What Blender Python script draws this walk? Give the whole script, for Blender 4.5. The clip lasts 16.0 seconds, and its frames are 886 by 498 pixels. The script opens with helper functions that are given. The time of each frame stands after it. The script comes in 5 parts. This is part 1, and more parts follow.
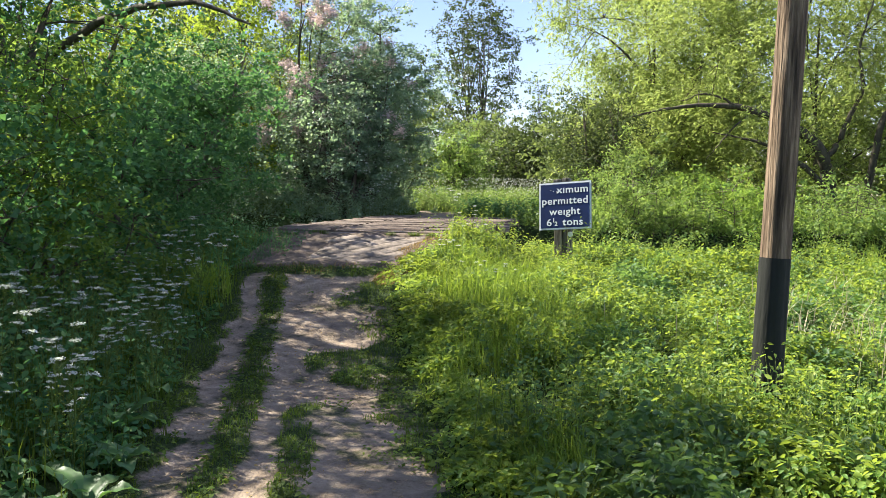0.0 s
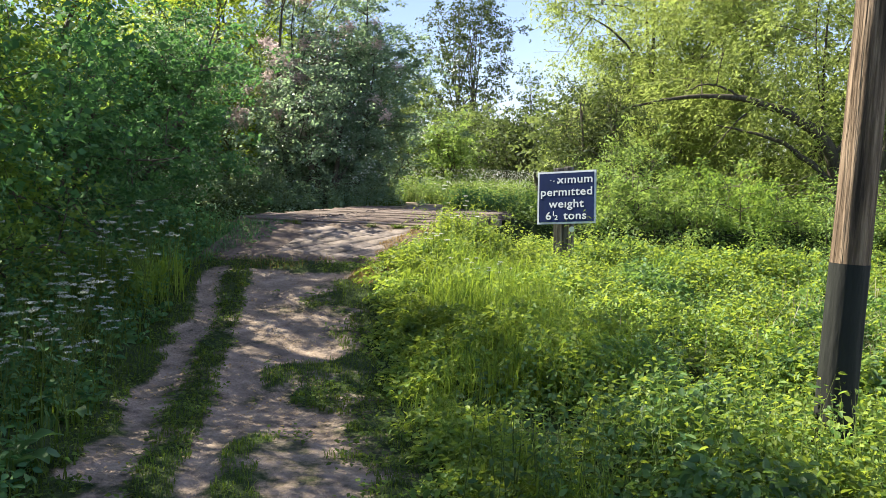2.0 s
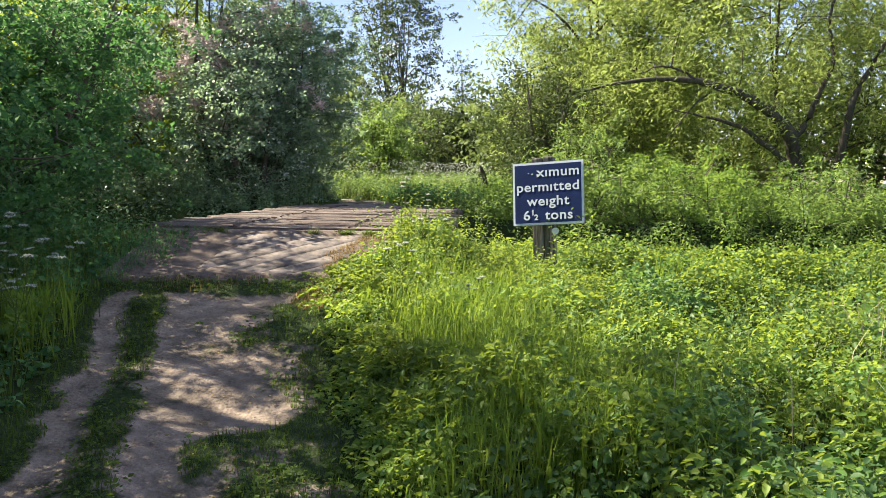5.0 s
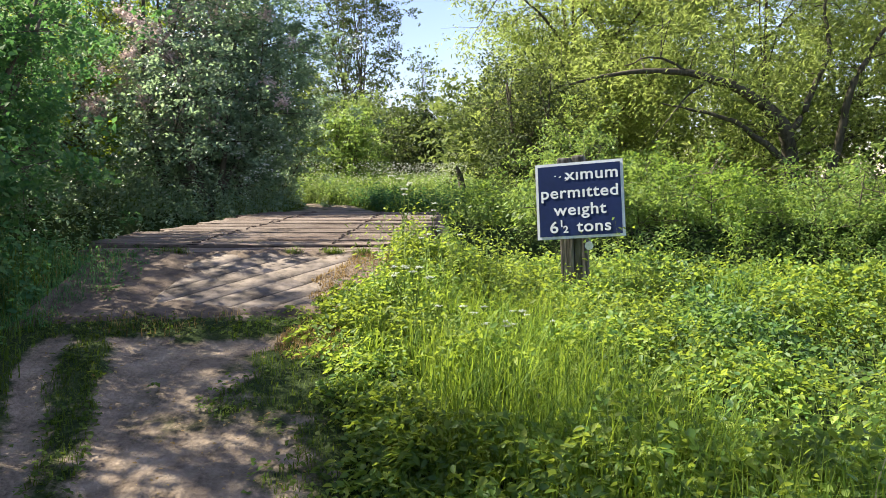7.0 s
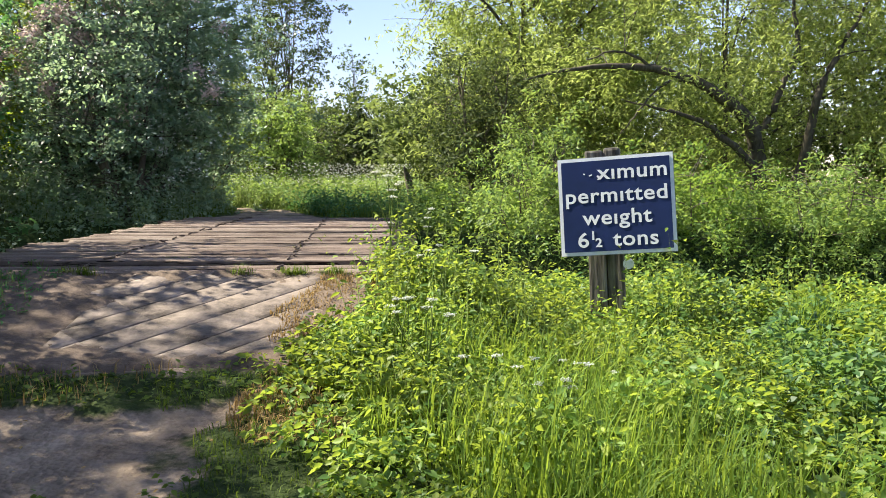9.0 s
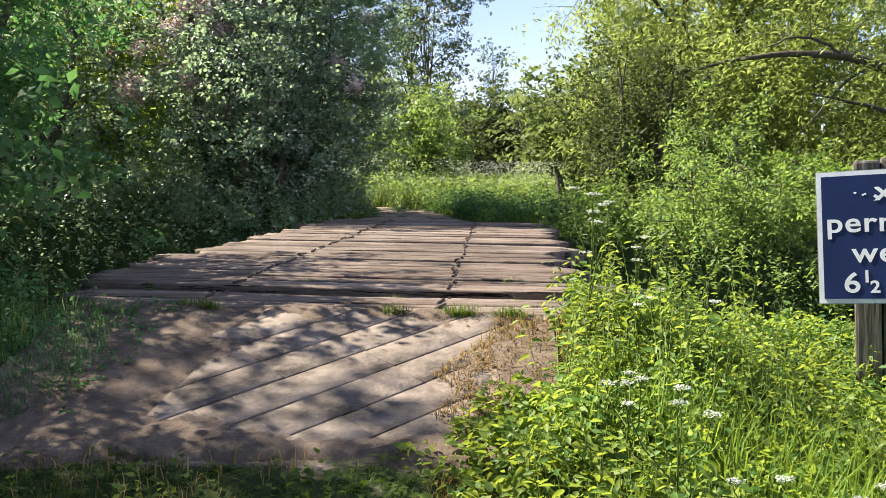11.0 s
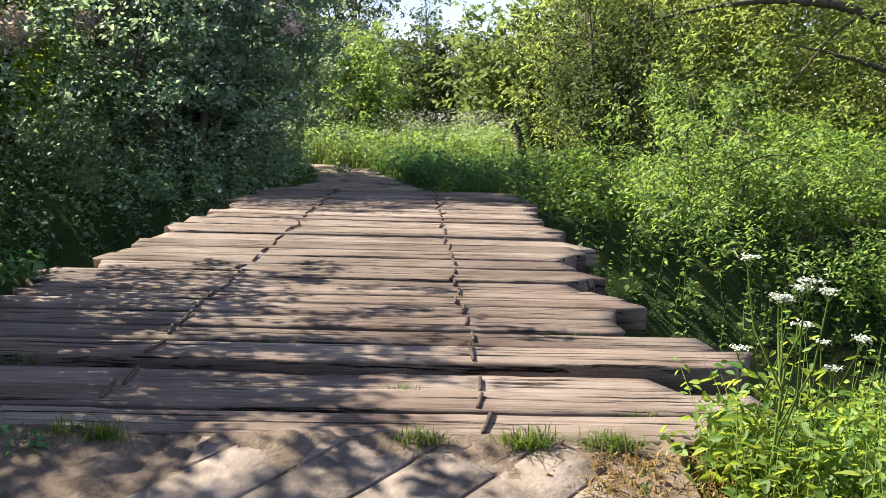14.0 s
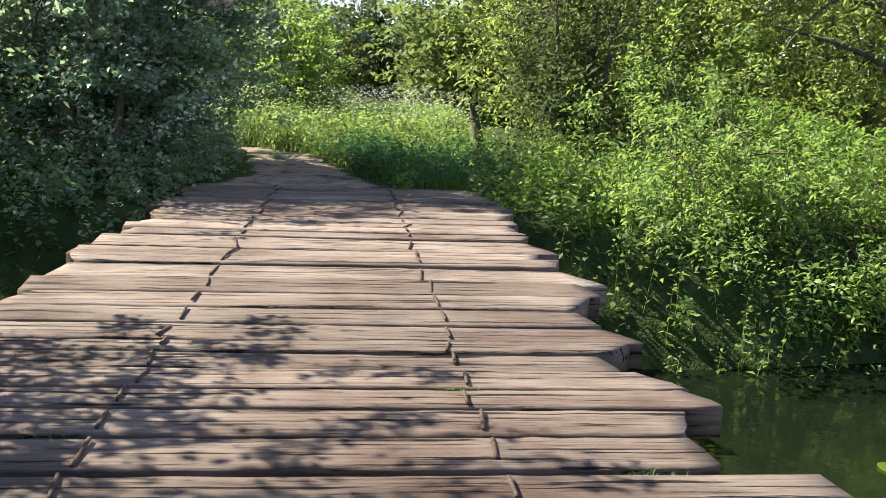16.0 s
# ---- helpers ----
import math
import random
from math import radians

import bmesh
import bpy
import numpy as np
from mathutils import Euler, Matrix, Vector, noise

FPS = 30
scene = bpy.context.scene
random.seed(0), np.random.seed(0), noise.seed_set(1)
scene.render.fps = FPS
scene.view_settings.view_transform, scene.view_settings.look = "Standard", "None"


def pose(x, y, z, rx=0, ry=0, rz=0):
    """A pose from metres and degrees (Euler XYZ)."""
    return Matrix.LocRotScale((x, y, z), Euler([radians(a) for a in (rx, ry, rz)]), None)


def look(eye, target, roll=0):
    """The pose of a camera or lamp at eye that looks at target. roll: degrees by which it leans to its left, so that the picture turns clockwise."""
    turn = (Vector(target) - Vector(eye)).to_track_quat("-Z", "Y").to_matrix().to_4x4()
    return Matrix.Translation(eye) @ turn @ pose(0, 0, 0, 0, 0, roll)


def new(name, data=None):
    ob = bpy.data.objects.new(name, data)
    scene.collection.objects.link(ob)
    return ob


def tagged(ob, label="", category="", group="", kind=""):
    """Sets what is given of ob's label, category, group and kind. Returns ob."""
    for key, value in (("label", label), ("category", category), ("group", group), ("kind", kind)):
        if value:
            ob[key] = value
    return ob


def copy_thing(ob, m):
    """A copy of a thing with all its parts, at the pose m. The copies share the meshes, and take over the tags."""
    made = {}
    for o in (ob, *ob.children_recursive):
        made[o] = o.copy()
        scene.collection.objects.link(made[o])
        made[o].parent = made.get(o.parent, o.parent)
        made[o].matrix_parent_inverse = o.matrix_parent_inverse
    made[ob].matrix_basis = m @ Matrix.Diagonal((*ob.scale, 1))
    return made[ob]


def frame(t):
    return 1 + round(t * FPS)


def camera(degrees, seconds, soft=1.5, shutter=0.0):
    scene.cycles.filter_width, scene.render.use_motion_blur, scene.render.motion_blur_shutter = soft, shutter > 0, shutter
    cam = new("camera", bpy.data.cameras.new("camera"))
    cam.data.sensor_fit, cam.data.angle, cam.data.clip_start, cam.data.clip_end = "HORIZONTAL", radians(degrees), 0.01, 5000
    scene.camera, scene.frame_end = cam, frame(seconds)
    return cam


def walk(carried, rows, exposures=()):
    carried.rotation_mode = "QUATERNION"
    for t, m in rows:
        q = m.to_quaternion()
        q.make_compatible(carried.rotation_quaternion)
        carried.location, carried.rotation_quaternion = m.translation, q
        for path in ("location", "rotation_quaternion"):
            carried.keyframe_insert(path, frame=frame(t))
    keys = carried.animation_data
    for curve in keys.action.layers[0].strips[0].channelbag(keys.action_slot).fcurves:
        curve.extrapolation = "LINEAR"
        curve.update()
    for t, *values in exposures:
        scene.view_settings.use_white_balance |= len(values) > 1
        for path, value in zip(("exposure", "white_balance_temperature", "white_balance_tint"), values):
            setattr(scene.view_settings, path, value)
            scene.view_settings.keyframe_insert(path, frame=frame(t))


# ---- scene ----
cam = camera(53.8, 16.0, soft=0.8)
PATH = [
    (0, (1.077, 1.442, 1.594), (0.764, 3.413, 1.458), 0.9),
    (0.5, (1.059, 1.738, 1.577), (0.746, 3.71, 1.47), 1.1),
    (1, (1.005, 2.053, 1.553), (0.701, 4.026, 1.439), 1.2),
    (1.5, (0.976, 2.354, 1.532), (0.689, 4.329, 1.404), 0.5),
    (2, (0.888, 2.682, 1.525), (0.605, 4.656, 1.374), 2.0),
    (2.5, (0.783, 2.934, 1.532), (0.55, 4.914, 1.376), 1.5),
    (3, (0.725, 3.235, 1.519), (0.494, 5.216, 1.364), 1.2),
    (3.5, (0.578, 3.56, 1.494), (0.382, 5.544, 1.341), 0.9),
    (4, (0.493, 3.766, 1.522), (0.338, 5.753, 1.364), 0.1),
    (4.2, (0.473, 3.902, 1.526), (0.319, 5.889, 1.368), 0.3),
    (6.3, (-0.083, 5.392, 1.584), (-0.102, 7.384, 1.41), -0.3),
    (6.5, (-0.136, 5.577, 1.577), (-0.149, 7.57, 1.408), -0.8),
    (7, (-0.254, 6.04, 1.592), (-0.27, 8.034, 1.428), -0.0),
    (7.5, (-0.422, 6.457, 1.585), (-0.319, 8.449, 1.433), -1.4),
    (8, (-0.534, 6.88, 1.573), (-0.409, 8.871, 1.437), -0.6),
    (8.5, (-0.666, 7.373, 1.559), (-0.521, 9.362, 1.418), -0.1),
    (9, (-0.747, 7.809, 1.547), (-0.589, 9.796, 1.393), 0.3),
    (9.5, (-0.852, 8.178, 1.562), (-0.714, 10.166, 1.395), 0.5),
    (10, (-0.978, 8.548, 1.575), (-0.89, 10.538, 1.395), -1.2),
    (10.2, (-1.004, 8.688, 1.582), (-1.076, 10.68, 1.419), -1.2),
    (12.3, (-1.288, 9.888, 1.814), (-1.433, 11.864, 1.538), 1.8),
    (12.5, (-1.36, 10.052, 1.828), (-1.439, 12.027, 1.524), 1.6),
    (13, (-1.401, 10.375, 1.909), (-1.476, 12.353, 1.618), 1.8),
    (13.5, (-1.505, 10.66, 1.94), (-1.574, 12.637, 1.647), 2.2),
    (14, (-1.616, 10.991, 1.97), (-1.576, 12.966, 1.662), 1.5),
    (14.5, (-1.683, 11.366, 2.004), (-1.66, 13.34, 1.682), 2.3),
    (15, (-1.781, 11.755, 2.032), (-1.798, 13.729, 1.712), 2.8),
    (15.5, (-1.872, 12.126, 2.129), (-1.806, 14.082, 1.72), 2.2),
    (16, (-1.897, 12.406, 2.193), (-1.697, 14.36, 1.816), 2.3),
]
walk(cam, [(t, look(eye, target, roll)) for t, eye, target, roll in PATH], [(0.0, 1.80, 6200, 9), (3.0, 1.78, 6350, 10), (8.0, 1.74, 6400, 10), (12.5, 1.76, 6450, 12), (16.0, 1.86, 6250, 9)])

# ---- world and sun ----
SUN_DIR = Vector((-0.68, 0.23, 0.70)).normalized()
sun_el = math.asin(SUN_DIR.z)
world = bpy.data.worlds.new("sky")
scene.world = world
world.use_nodes = True
wn = world.node_tree.nodes
sky = wn.new("ShaderNodeTexSky")
sky.sky_type = "NISHITA"
sky.sun_disc = False
sky.sun_elevation = sun_el
sky.sun_rotation = math.atan2(-SUN_DIR.x, SUN_DIR.y)
sky.air_density, sky.dust_density, sky.ozone_density = 1.0, 0.5, 3.0
wn["Background"].inputs[1].default_value = 0.068
haze = wn.new("ShaderNodeMix")
haze.data_type, haze.blend_type = "RGBA", "MULTIPLY"
haze.inputs[0].default_value = 1.0
haze.inputs[7].default_value = (1.13, 0.98, 1.02, 1)
world.node_tree.links.new(sky.outputs[0], haze.inputs[6])
world.node_tree.links.new(haze.outputs[2], wn["Background"].inputs[0])
sun = new("sun", bpy.data.lights.new("sun", "SUN"))
sun.data.energy, sun.data.angle, sun.data.color = 5.0, radians(0.55), (1.0, 0.92, 0.76)
sun.matrix_world = look(SUN_DIR * 60, (0, 0, 0))


# ---- materials ----
def material(name):
    m = bpy.data.materials.new(name)
    m.use_nodes = True
    m.node_tree.nodes.clear()
    return m, m.node_tree.nodes, m.node_tree.links


def ramp(nodes, stops):
    r = nodes.new("ShaderNodeValToRGB")
    while len(r.color_ramp.elements) < len(stops):
        r.color_ramp.elements.new(0.5)
    for e, (p, c) in zip(r.color_ramp.elements, stops):
        e.position, e.color = p, (*c, 1)
    return r


def leaf_material(name, colours, through_colour, share=0.42, rough=0.6, gloss=0.16):
    """Thin leaves: a slightly glossy face, and light that comes through."""
    m, n, l = material(name)
    geo = n.new("ShaderNodeNewGeometry")
    stops = [(i / max(1, len(colours) - 1), c) for i, c in enumerate(colours)]
    cr = ramp(n, stops)
    l.new(geo.outputs["Random Per Island"], cr.inputs[0])
    big = n.new("ShaderNodeTexNoise")
    big.inputs["Scale"].default_value = 1.4
    big.inputs["Detail"].default_value = 3
    tex = n.new("ShaderNodeTexCoord")
    l.new(tex.outputs["Object"], big.inputs["Vector"])
    hsv = n.new("ShaderNodeHueSaturation")
    rng = n.new("ShaderNodeMapRange")
    rng.inputs[1].default_value, rng.inputs[2].default_value = 0.3, 0.7
    rng.inputs[3].default_value, rng.inputs[4].default_value = 0.62, 1.38
    l.new(big.outputs[0], rng.inputs[0])
    l.new(rng.outputs[0], hsv.inputs["Value"])
    l.new(cr.outputs[0], hsv.inputs["Color"])
    p = n.new("ShaderNodeBsdfPrincipled")
    p.inputs["Roughness"].default_value = rough
    p.inputs["Specular IOR Level"].default_value = gloss
    l.new(hsv.outputs[0], p.inputs["Base Color"])
    tr = n.new("ShaderNodeBsdfTranslucent")
    mixc = n.new("ShaderNodeMix")
    mixc.data_type = "RGBA"
    mixc.inputs[0].default_value = 0.6
    mixc.inputs[7].default_value = (*through_colour, 1)
    l.new(hsv.outputs[0], mixc.inputs[6])
    l.new(mixc.outputs[2], tr.inputs[0])
    mix = n.new("ShaderNodeMixShader")
    mix.inputs[0].default_value = share
    out = n.new("ShaderNodeOutputMaterial")
    l.new(p.outputs[0], mix.inputs[1])
    l.new(tr.outputs[0], mix.inputs[2])
    l.new(mix.outputs[0], out.inputs[0])
    return m


def solid_material(name, stops, scale=8.0, stretch=(1, 1, 1), rough=0.8, bump=0.4, bump_scale=40.0, gloss=0.3, metal=0.0,
                   random_value=0.0, dist=0.01):
    """A surface with a colour that varies at two scales and fine relief."""
    m, n, l = material(name)
    tex = n.new("ShaderNodeTexCoord")
    mp = n.new("ShaderNodeMapping")
    mp.inputs["Scale"].default_value = stretch
    l.new(tex.outputs["Object"], mp.inputs[0])
    a = n.new("ShaderNodeTexNoise")
    a.inputs["Scale"].default_value, a.inputs["Detail"].default_value, a.inputs["Roughness"].default_value = scale, 8, 0.65
    l.new(mp.outputs[0], a.inputs["Vector"])
    cr = ramp(n, stops)
    l.new(a.outputs[0], cr.inputs[0])
    b = n.new("ShaderNodeTexNoise")
    b.inputs["Scale"].default_value, b.inputs["Detail"].default_value = bump_scale, 6
    l.new(mp.outputs[0], b.inputs["Vector"])
    bm_ = n.new("ShaderNodeBump")
    bm_.inputs["Strength"].default_value, bm_.inputs["Distance"].default_value = bump, dist
    l.new(b.outputs[0], bm_.inputs["Height"])
    p = n.new("ShaderNodeBsdfPrincipled")
    p.inputs["Roughness"].default_value = rough
    p.inputs["Specular IOR Level"].default_value = gloss
    p.inputs["Metallic"].default_value = metal
    colour = cr.outputs[0]
    if random_value:
        info = n.new("ShaderNodeObjectInfo")
        mr = n.new("ShaderNodeMapRange")
        mr.inputs[3].default_value, mr.inputs[4].default_value = 1 - random_value, 1 + random_value
        l.new(info.outputs["Random"], mr.inputs[0])
        h = n.new("ShaderNodeHueSaturation")
        l.new(mr.outputs[0], h.inputs["Value"])
        l.new(colour, h.inputs["Color"])
        colour = h.outputs[0]
    l.new(colour, p.inputs["Base Color"])
    l.new(bm_.outputs[0], p.inputs["Normal"])
    out = n.new("ShaderNodeOutputMaterial")
    l.new(p.outputs[0], out.inputs[0])
    return m


def ground_material():
    """Dry pale earth on the worn tracks, dark soil and moss elsewhere; the share of earth is a layer of the ground mesh."""
    m, n, l = material("ground_earth")
    tex = n.new("ShaderNodeTexCoord")
    att = n.new("ShaderNodeAttribute")
    att.attribute_name = "worn"
    fine = n.new("ShaderNodeTexNoise")
    fine.inputs["Scale"].default_value, fine.inputs["Detail"].default_value, fine.inputs["Roughness"].default_value = 6, 10, 0.7
    l.new(tex.outputs["Object"], fine.inputs["Vector"])
    peb = n.new("ShaderNodeTexVoronoi")
    peb.inputs["Scale"].default_value = 38
    l.new(tex.outputs["Object"], peb.inputs["Vector"])
    dirt = ramp(n, [(0.28, (0.10, 0.075, 0.055)), (0.45, (0.23, 0.18, 0.135)), (0.62, (0.33, 0.265, 0.20)), (0.8, (0.42, 0.345, 0.27))])
    l.new(fine.outputs[0], dirt.inputs[0])
    soil = ramp(n, [(0.3, (0.02, 0.032, 0.010)), (0.55, (0.04, 0.06, 0.016)), (0.75, (0.085, 0.09, 0.035))])
    l.new(fine.outputs[0], soil.inputs[0])
    broad = n.new("ShaderNodeTexNoise")
    broad.inputs["Scale"].default_value, broad.inputs["Detail"].default_value = 2.2, 6
    l.new(tex.outputs["Object"], broad.inputs["Vector"])
    both = n.new("ShaderNodeMath")
    both.operation = "ADD"
    l.new(broad.outputs[0], both.inputs[0])
    l.new(fine.outputs[0], both.inputs[1])
    edge = n.new("ShaderNodeMath")
    edge.operation = "MULTIPLY_ADD"
    l.new(both.outputs[0], edge.inputs[0])
    edge.inputs[1].default_value = 1.6
    l.new(att.outputs["Fac"], edge.inputs[2])
    step = n.new("ShaderNodeMapRange")
    step.inputs[1].default_value, step.inputs[2].default_value = 1.98, 2.4
    l.new(edge.outputs[0], step.inputs[0])
    mix = n.new("ShaderNodeMix")
    mix.data_type = "RGBA"
    l.new(step.outputs[0], mix.inputs[0])
    l.new(soil.outputs[0], mix.inputs[6])
    tone = ramp(n, [(0.3, (0.62, 0.6, 0.58)), (0.7, (1.12, 1.1, 1.08))])
    l.new(broad.outputs[0], tone.inputs[0])
    tint = n.new("ShaderNodeMix")
    tint.data_type, tint.blend_type = "RGBA", "MULTIPLY"
    tint.inputs[0].default_value = 1
    l.new(dirt.outputs[0], tint.inputs[6])
    l.new(tone.outputs[0], tint.inputs[7])
    l.new(tint.outputs[2], mix.inputs[7])
    add = n.new("ShaderNodeMath")
    add.operation = "MULTIPLY_ADD"
    add.inputs[1].default_value = -0.35
    l.new(peb.outputs["Distance"], add.inputs[0])
    l.new(fine.outputs[0], add.inputs[2])
    bp = n.new("ShaderNodeBump")
    bp.inputs["Strength"].default_value, bp.inputs["Distance"].default_value = 0.7, 0.04
    l.new(add.outputs[0], bp.inputs["Height"])
    p = n.new("ShaderNodeBsdfPrincipled")
    p.inputs["Roughness"].default_value, p.inputs["Specular IOR Level"].default_value = 0.95, 0.15
    l.new(mix.outputs[2], p.inputs["Base Color"])
    l.new(bp.outputs[0], p.inputs["Normal"])
    out = n.new("ShaderNodeOutputMaterial")
    l.new(p.outputs[0], out.inputs[0])
    return m


def water_material():
    m, n, l = material("river_water")
    tex = n.new("ShaderNodeTexCoord")
    a = n.new("ShaderNodeTexNoise")
    a.inputs["Scale"].default_value, a.inputs["Detail"].default_value = 5, 3
    l.new(tex.outputs["Object"], a.inputs["Vector"])
    bp = n.new("ShaderNodeBump")
    bp.inputs["Strength"].default_value, bp.inputs["Distance"].default_value = 0.12, 0.03
    l.new(a.outputs[0], bp.inputs["Height"])
    p = n.new("ShaderNodeBsdfPrincipled")
    p.inputs["Base Color"].default_value = (0.005, 0.008, 0.004, 1)
    p.inputs["Roughness"].default_value = 0.06
    p.inputs["IOR"].default_value = 1.33
    l.new(bp.outputs[0], p.inputs["Normal"])
    out = n.new("ShaderNodeOutputMaterial")
    l.new(p.outputs[0], out.inputs[0])
    return m


def plank_material():
    """Weathered oak: pale grain, dark checks along the baulk, stains that differ from one to the next."""
    m, n, l = material("weathered_oak")
    tex = n.new("ShaderNodeTexCoord")
    info = n.new("ShaderNodeObjectInfo")
    sc = n.new("ShaderNodeCombineXYZ")
    mul = n.new("ShaderNodeMath")
    mul.operation = "MULTIPLY"
    mul.inputs[1].default_value = 37.0
    l.new(info.outputs["Random"], mul.inputs[0])
    l.new(mul.outputs[0], sc.inputs[2])
    addv = n.new("ShaderNodeVectorMath")
    addv.operation = "ADD"
    l.new(tex.outputs["Object"], addv.inputs[0])
    l.new(sc.outputs[0], addv.inputs[1])

    def noise_node(scale, stretch, detail, rough=0.6):
        mp = n.new("ShaderNodeMapping")
        mp.inputs["Scale"].default_value = stretch
        l.new(addv.outputs[0], mp.inputs[0])
        a = n.new("ShaderNodeTexNoise")
        a.inputs["Scale"].default_value, a.inputs["Detail"].default_value, a.inputs["Roughness"].default_value = scale, detail, rough
        l.new(mp.outputs[0], a.inputs["Vector"])
        return a
    grain = noise_node(40, (0.04, 1.7, 1), 10, 0.78)
    check = noise_node(26, (0.045, 1.5, 1), 7, 0.68)
    stain = noise_node(1.6, (0.6, 1, 1), 5)
    base = ramp(n, [(0.25, (0.09, 0.068, 0.055)), (0.45, (0.225, 0.182, 0.148)), (0.6, (0.33, 0.278, 0.235)), (0.8, (0.45, 0.395, 0.35))])
    l.new(grain.outputs[0], base.inputs[0])
    dark = ramp(n, [(0.39, (0.05, 0.035, 0.028)), (0.435, (1, 1, 1))])
    l.new(check.outputs[0], dark.inputs[0])
    tone = ramp(n, [(0.32, (0.44, 0.36, 0.33)), (0.68, (1.05, 1.03, 1.02))])
    l.new(stain.outputs[0], tone.inputs[0])

    def times(a, b):
        x = n.new("ShaderNodeMix")
        x.data_type, x.blend_type = "RGBA", "MULTIPLY"
        x.inputs[0].default_value = 1
        l.new(a, x.inputs[6])
        l.new(b, x.inputs[7])
        return x.outputs[2]
    col = times(times(base.outputs[0], dark.outputs[0]), tone.outputs[0])
    mr = n.new("ShaderNodeMapRange")
    mr.inputs[3].default_value, mr.inputs[4].default_value = 0.7, 1.12
    l.new(info.outputs["Random"], mr.inputs[0])
    h = n.new("ShaderNodeHueSaturation")
    l.new(mr.outputs[0], h.inputs["Value"])
    l.new(col, h.inputs["Color"])
    add = n.new("ShaderNodeMath")
    add.operation = "ADD"
    l.new(grain.outputs[0], add.inputs[0])
    l.new(dark.outputs[0], add.inputs[1])
    bp = n.new("ShaderNodeBump")
    bp.inputs["Strength"].default_value, bp.inputs["Distance"].default_value = 0.9, 0.010
    l.new(add.outputs[0], bp.inputs["Height"])
    p = n.new("ShaderNodeBsdfPrincipled")
    p.inputs["Roughness"].default_value, p.inputs["Specular IOR Level"].default_value = 0.88, 0.2
    l.new(h.outputs[0], p.inputs["Base Color"])
    l.new(bp.outputs[0], p.inputs["Normal"])
    out = n.new("ShaderNodeOutputMaterial")
    l.new(p.outputs[0], out.inputs[0])
    return m


M_GROUND = ground_material()
M_WATER = water_material()
M_HEDGE = leaf_material("hedge_leaf", [(0.045, 0.125, 0.055), (0.09, 0.195, 0.07), (0.16, 0.265, 0.09)], (0.13, 0.30, 0.06), 0.45)
M_MAPLE = leaf_material("maple_leaf", [(0.10, 0.16, 0.02), (0.16, 0.23, 0.026), (0.24, 0.31, 0.045)], (0.46, 0.56, 0.05), 0.55)
M_LIME = leaf_material("lime_green_leaf", [(0.055, 0.13, 0.03), (0.11, 0.20, 0.045), (0.19, 0.28, 0.065)], (0.36, 0.49, 0.06), 0.52)
M_DOCK = leaf_material("dock_leaf", [(0.05, 0.12, 0.04), (0.09, 0.18, 0.055), (0.13, 0.23, 0.08)], (0.22, 0.40, 0.06), 0.35, 0.45, 0.35)
M_HAW = leaf_material("hawthorn_leaf", [(0.06, 0.13, 0.09), (0.14, 0.235, 0.15), (0.30, 0.38, 0.24)], (0.38, 0.50, 0.22), 0.52, 0.38, 0.5)
# Leaf colours brightened past natural willow to stand in for light in the crown.
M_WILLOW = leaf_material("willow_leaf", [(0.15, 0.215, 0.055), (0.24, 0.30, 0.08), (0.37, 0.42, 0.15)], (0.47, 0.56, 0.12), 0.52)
M_FAR = leaf_material("far_leaf", [(0.10, 0.145, 0.05), (0.14, 0.19, 0.065), (0.20, 0.25, 0.09)], (0.26, 0.32, 0.07), 0.45)
M_DUSK = leaf_material("dark_leaf", [(0.045, 0.07, 0.028), (0.07, 0.10, 0.035), (0.11, 0.13, 0.05)], (0.12, 0.16, 0.03), 0.35)
M_NETTLE = leaf_material("nettle_leaf", [(0.055, 0.13, 0.03), (0.13, 0.235, 0.045), (0.29, 0.36, 0.07)], (0.48, 0.56, 0.05), 0.5, 0.5, 0.28)
M_BANK = leaf_material("bank_leaf", [(0.045, 0.11, 0.03), (0.12, 0.215, 0.055), (0.25, 0.34, 0.10)], (0.40, 0.52, 0.09), 0.5, 0.5, 0.3)
M_BRAMBLE = leaf_material("bramble_leaf", [(0.04, 0.10, 0.035), (0.08, 0.165, 0.05), (0.15, 0.24, 0.08)], (0.30, 0.44, 0.06), 0.45, 0.5, 0.3)
M_GRASS = leaf_material("grass_blade", [(0.065, 0.14, 0.025), (0.13, 0.22, 0.03), (0.24, 0.32, 0.05)], (0.42, 0.53, 0.045), 0.48)
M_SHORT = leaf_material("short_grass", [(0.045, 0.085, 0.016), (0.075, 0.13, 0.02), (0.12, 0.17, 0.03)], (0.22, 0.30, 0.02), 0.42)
M_DRY = leaf_material("dry_stalk", [(0.34, 0.30, 0.19), (0.46, 0.41, 0.28), (0.28, 0.24, 0.15)], (0.36, 0.32, 0.18), 0.3)
M_BROWN = leaf_material("brown_litter", [(0.20, 0.12, 0.045), (0.32, 0.21, 0.08), (0.38, 0.29, 0.12)], (0.4, 0.28, 0.1), 0.3)
M_STEM = leaf_material("green_stem", [(0.09, 0.14, 0.03), (0.14, 0.19, 0.04)], (0.2, 0.3, 0.03), 0.25)
M_WHITE = leaf_material("white_petal", [(0.45, 0.48, 0.40), (0.66, 0.68, 0.62)], (0.6, 0.64, 0.5), 0.35)
M_BLOSSOM = leaf_material("hawthorn_blossom", [(0.56, 0.42, 0.40), (0.74, 0.62, 0.58), (0.46, 0.33, 0.31)], (0.6, 0.48, 0.44), 0.4)
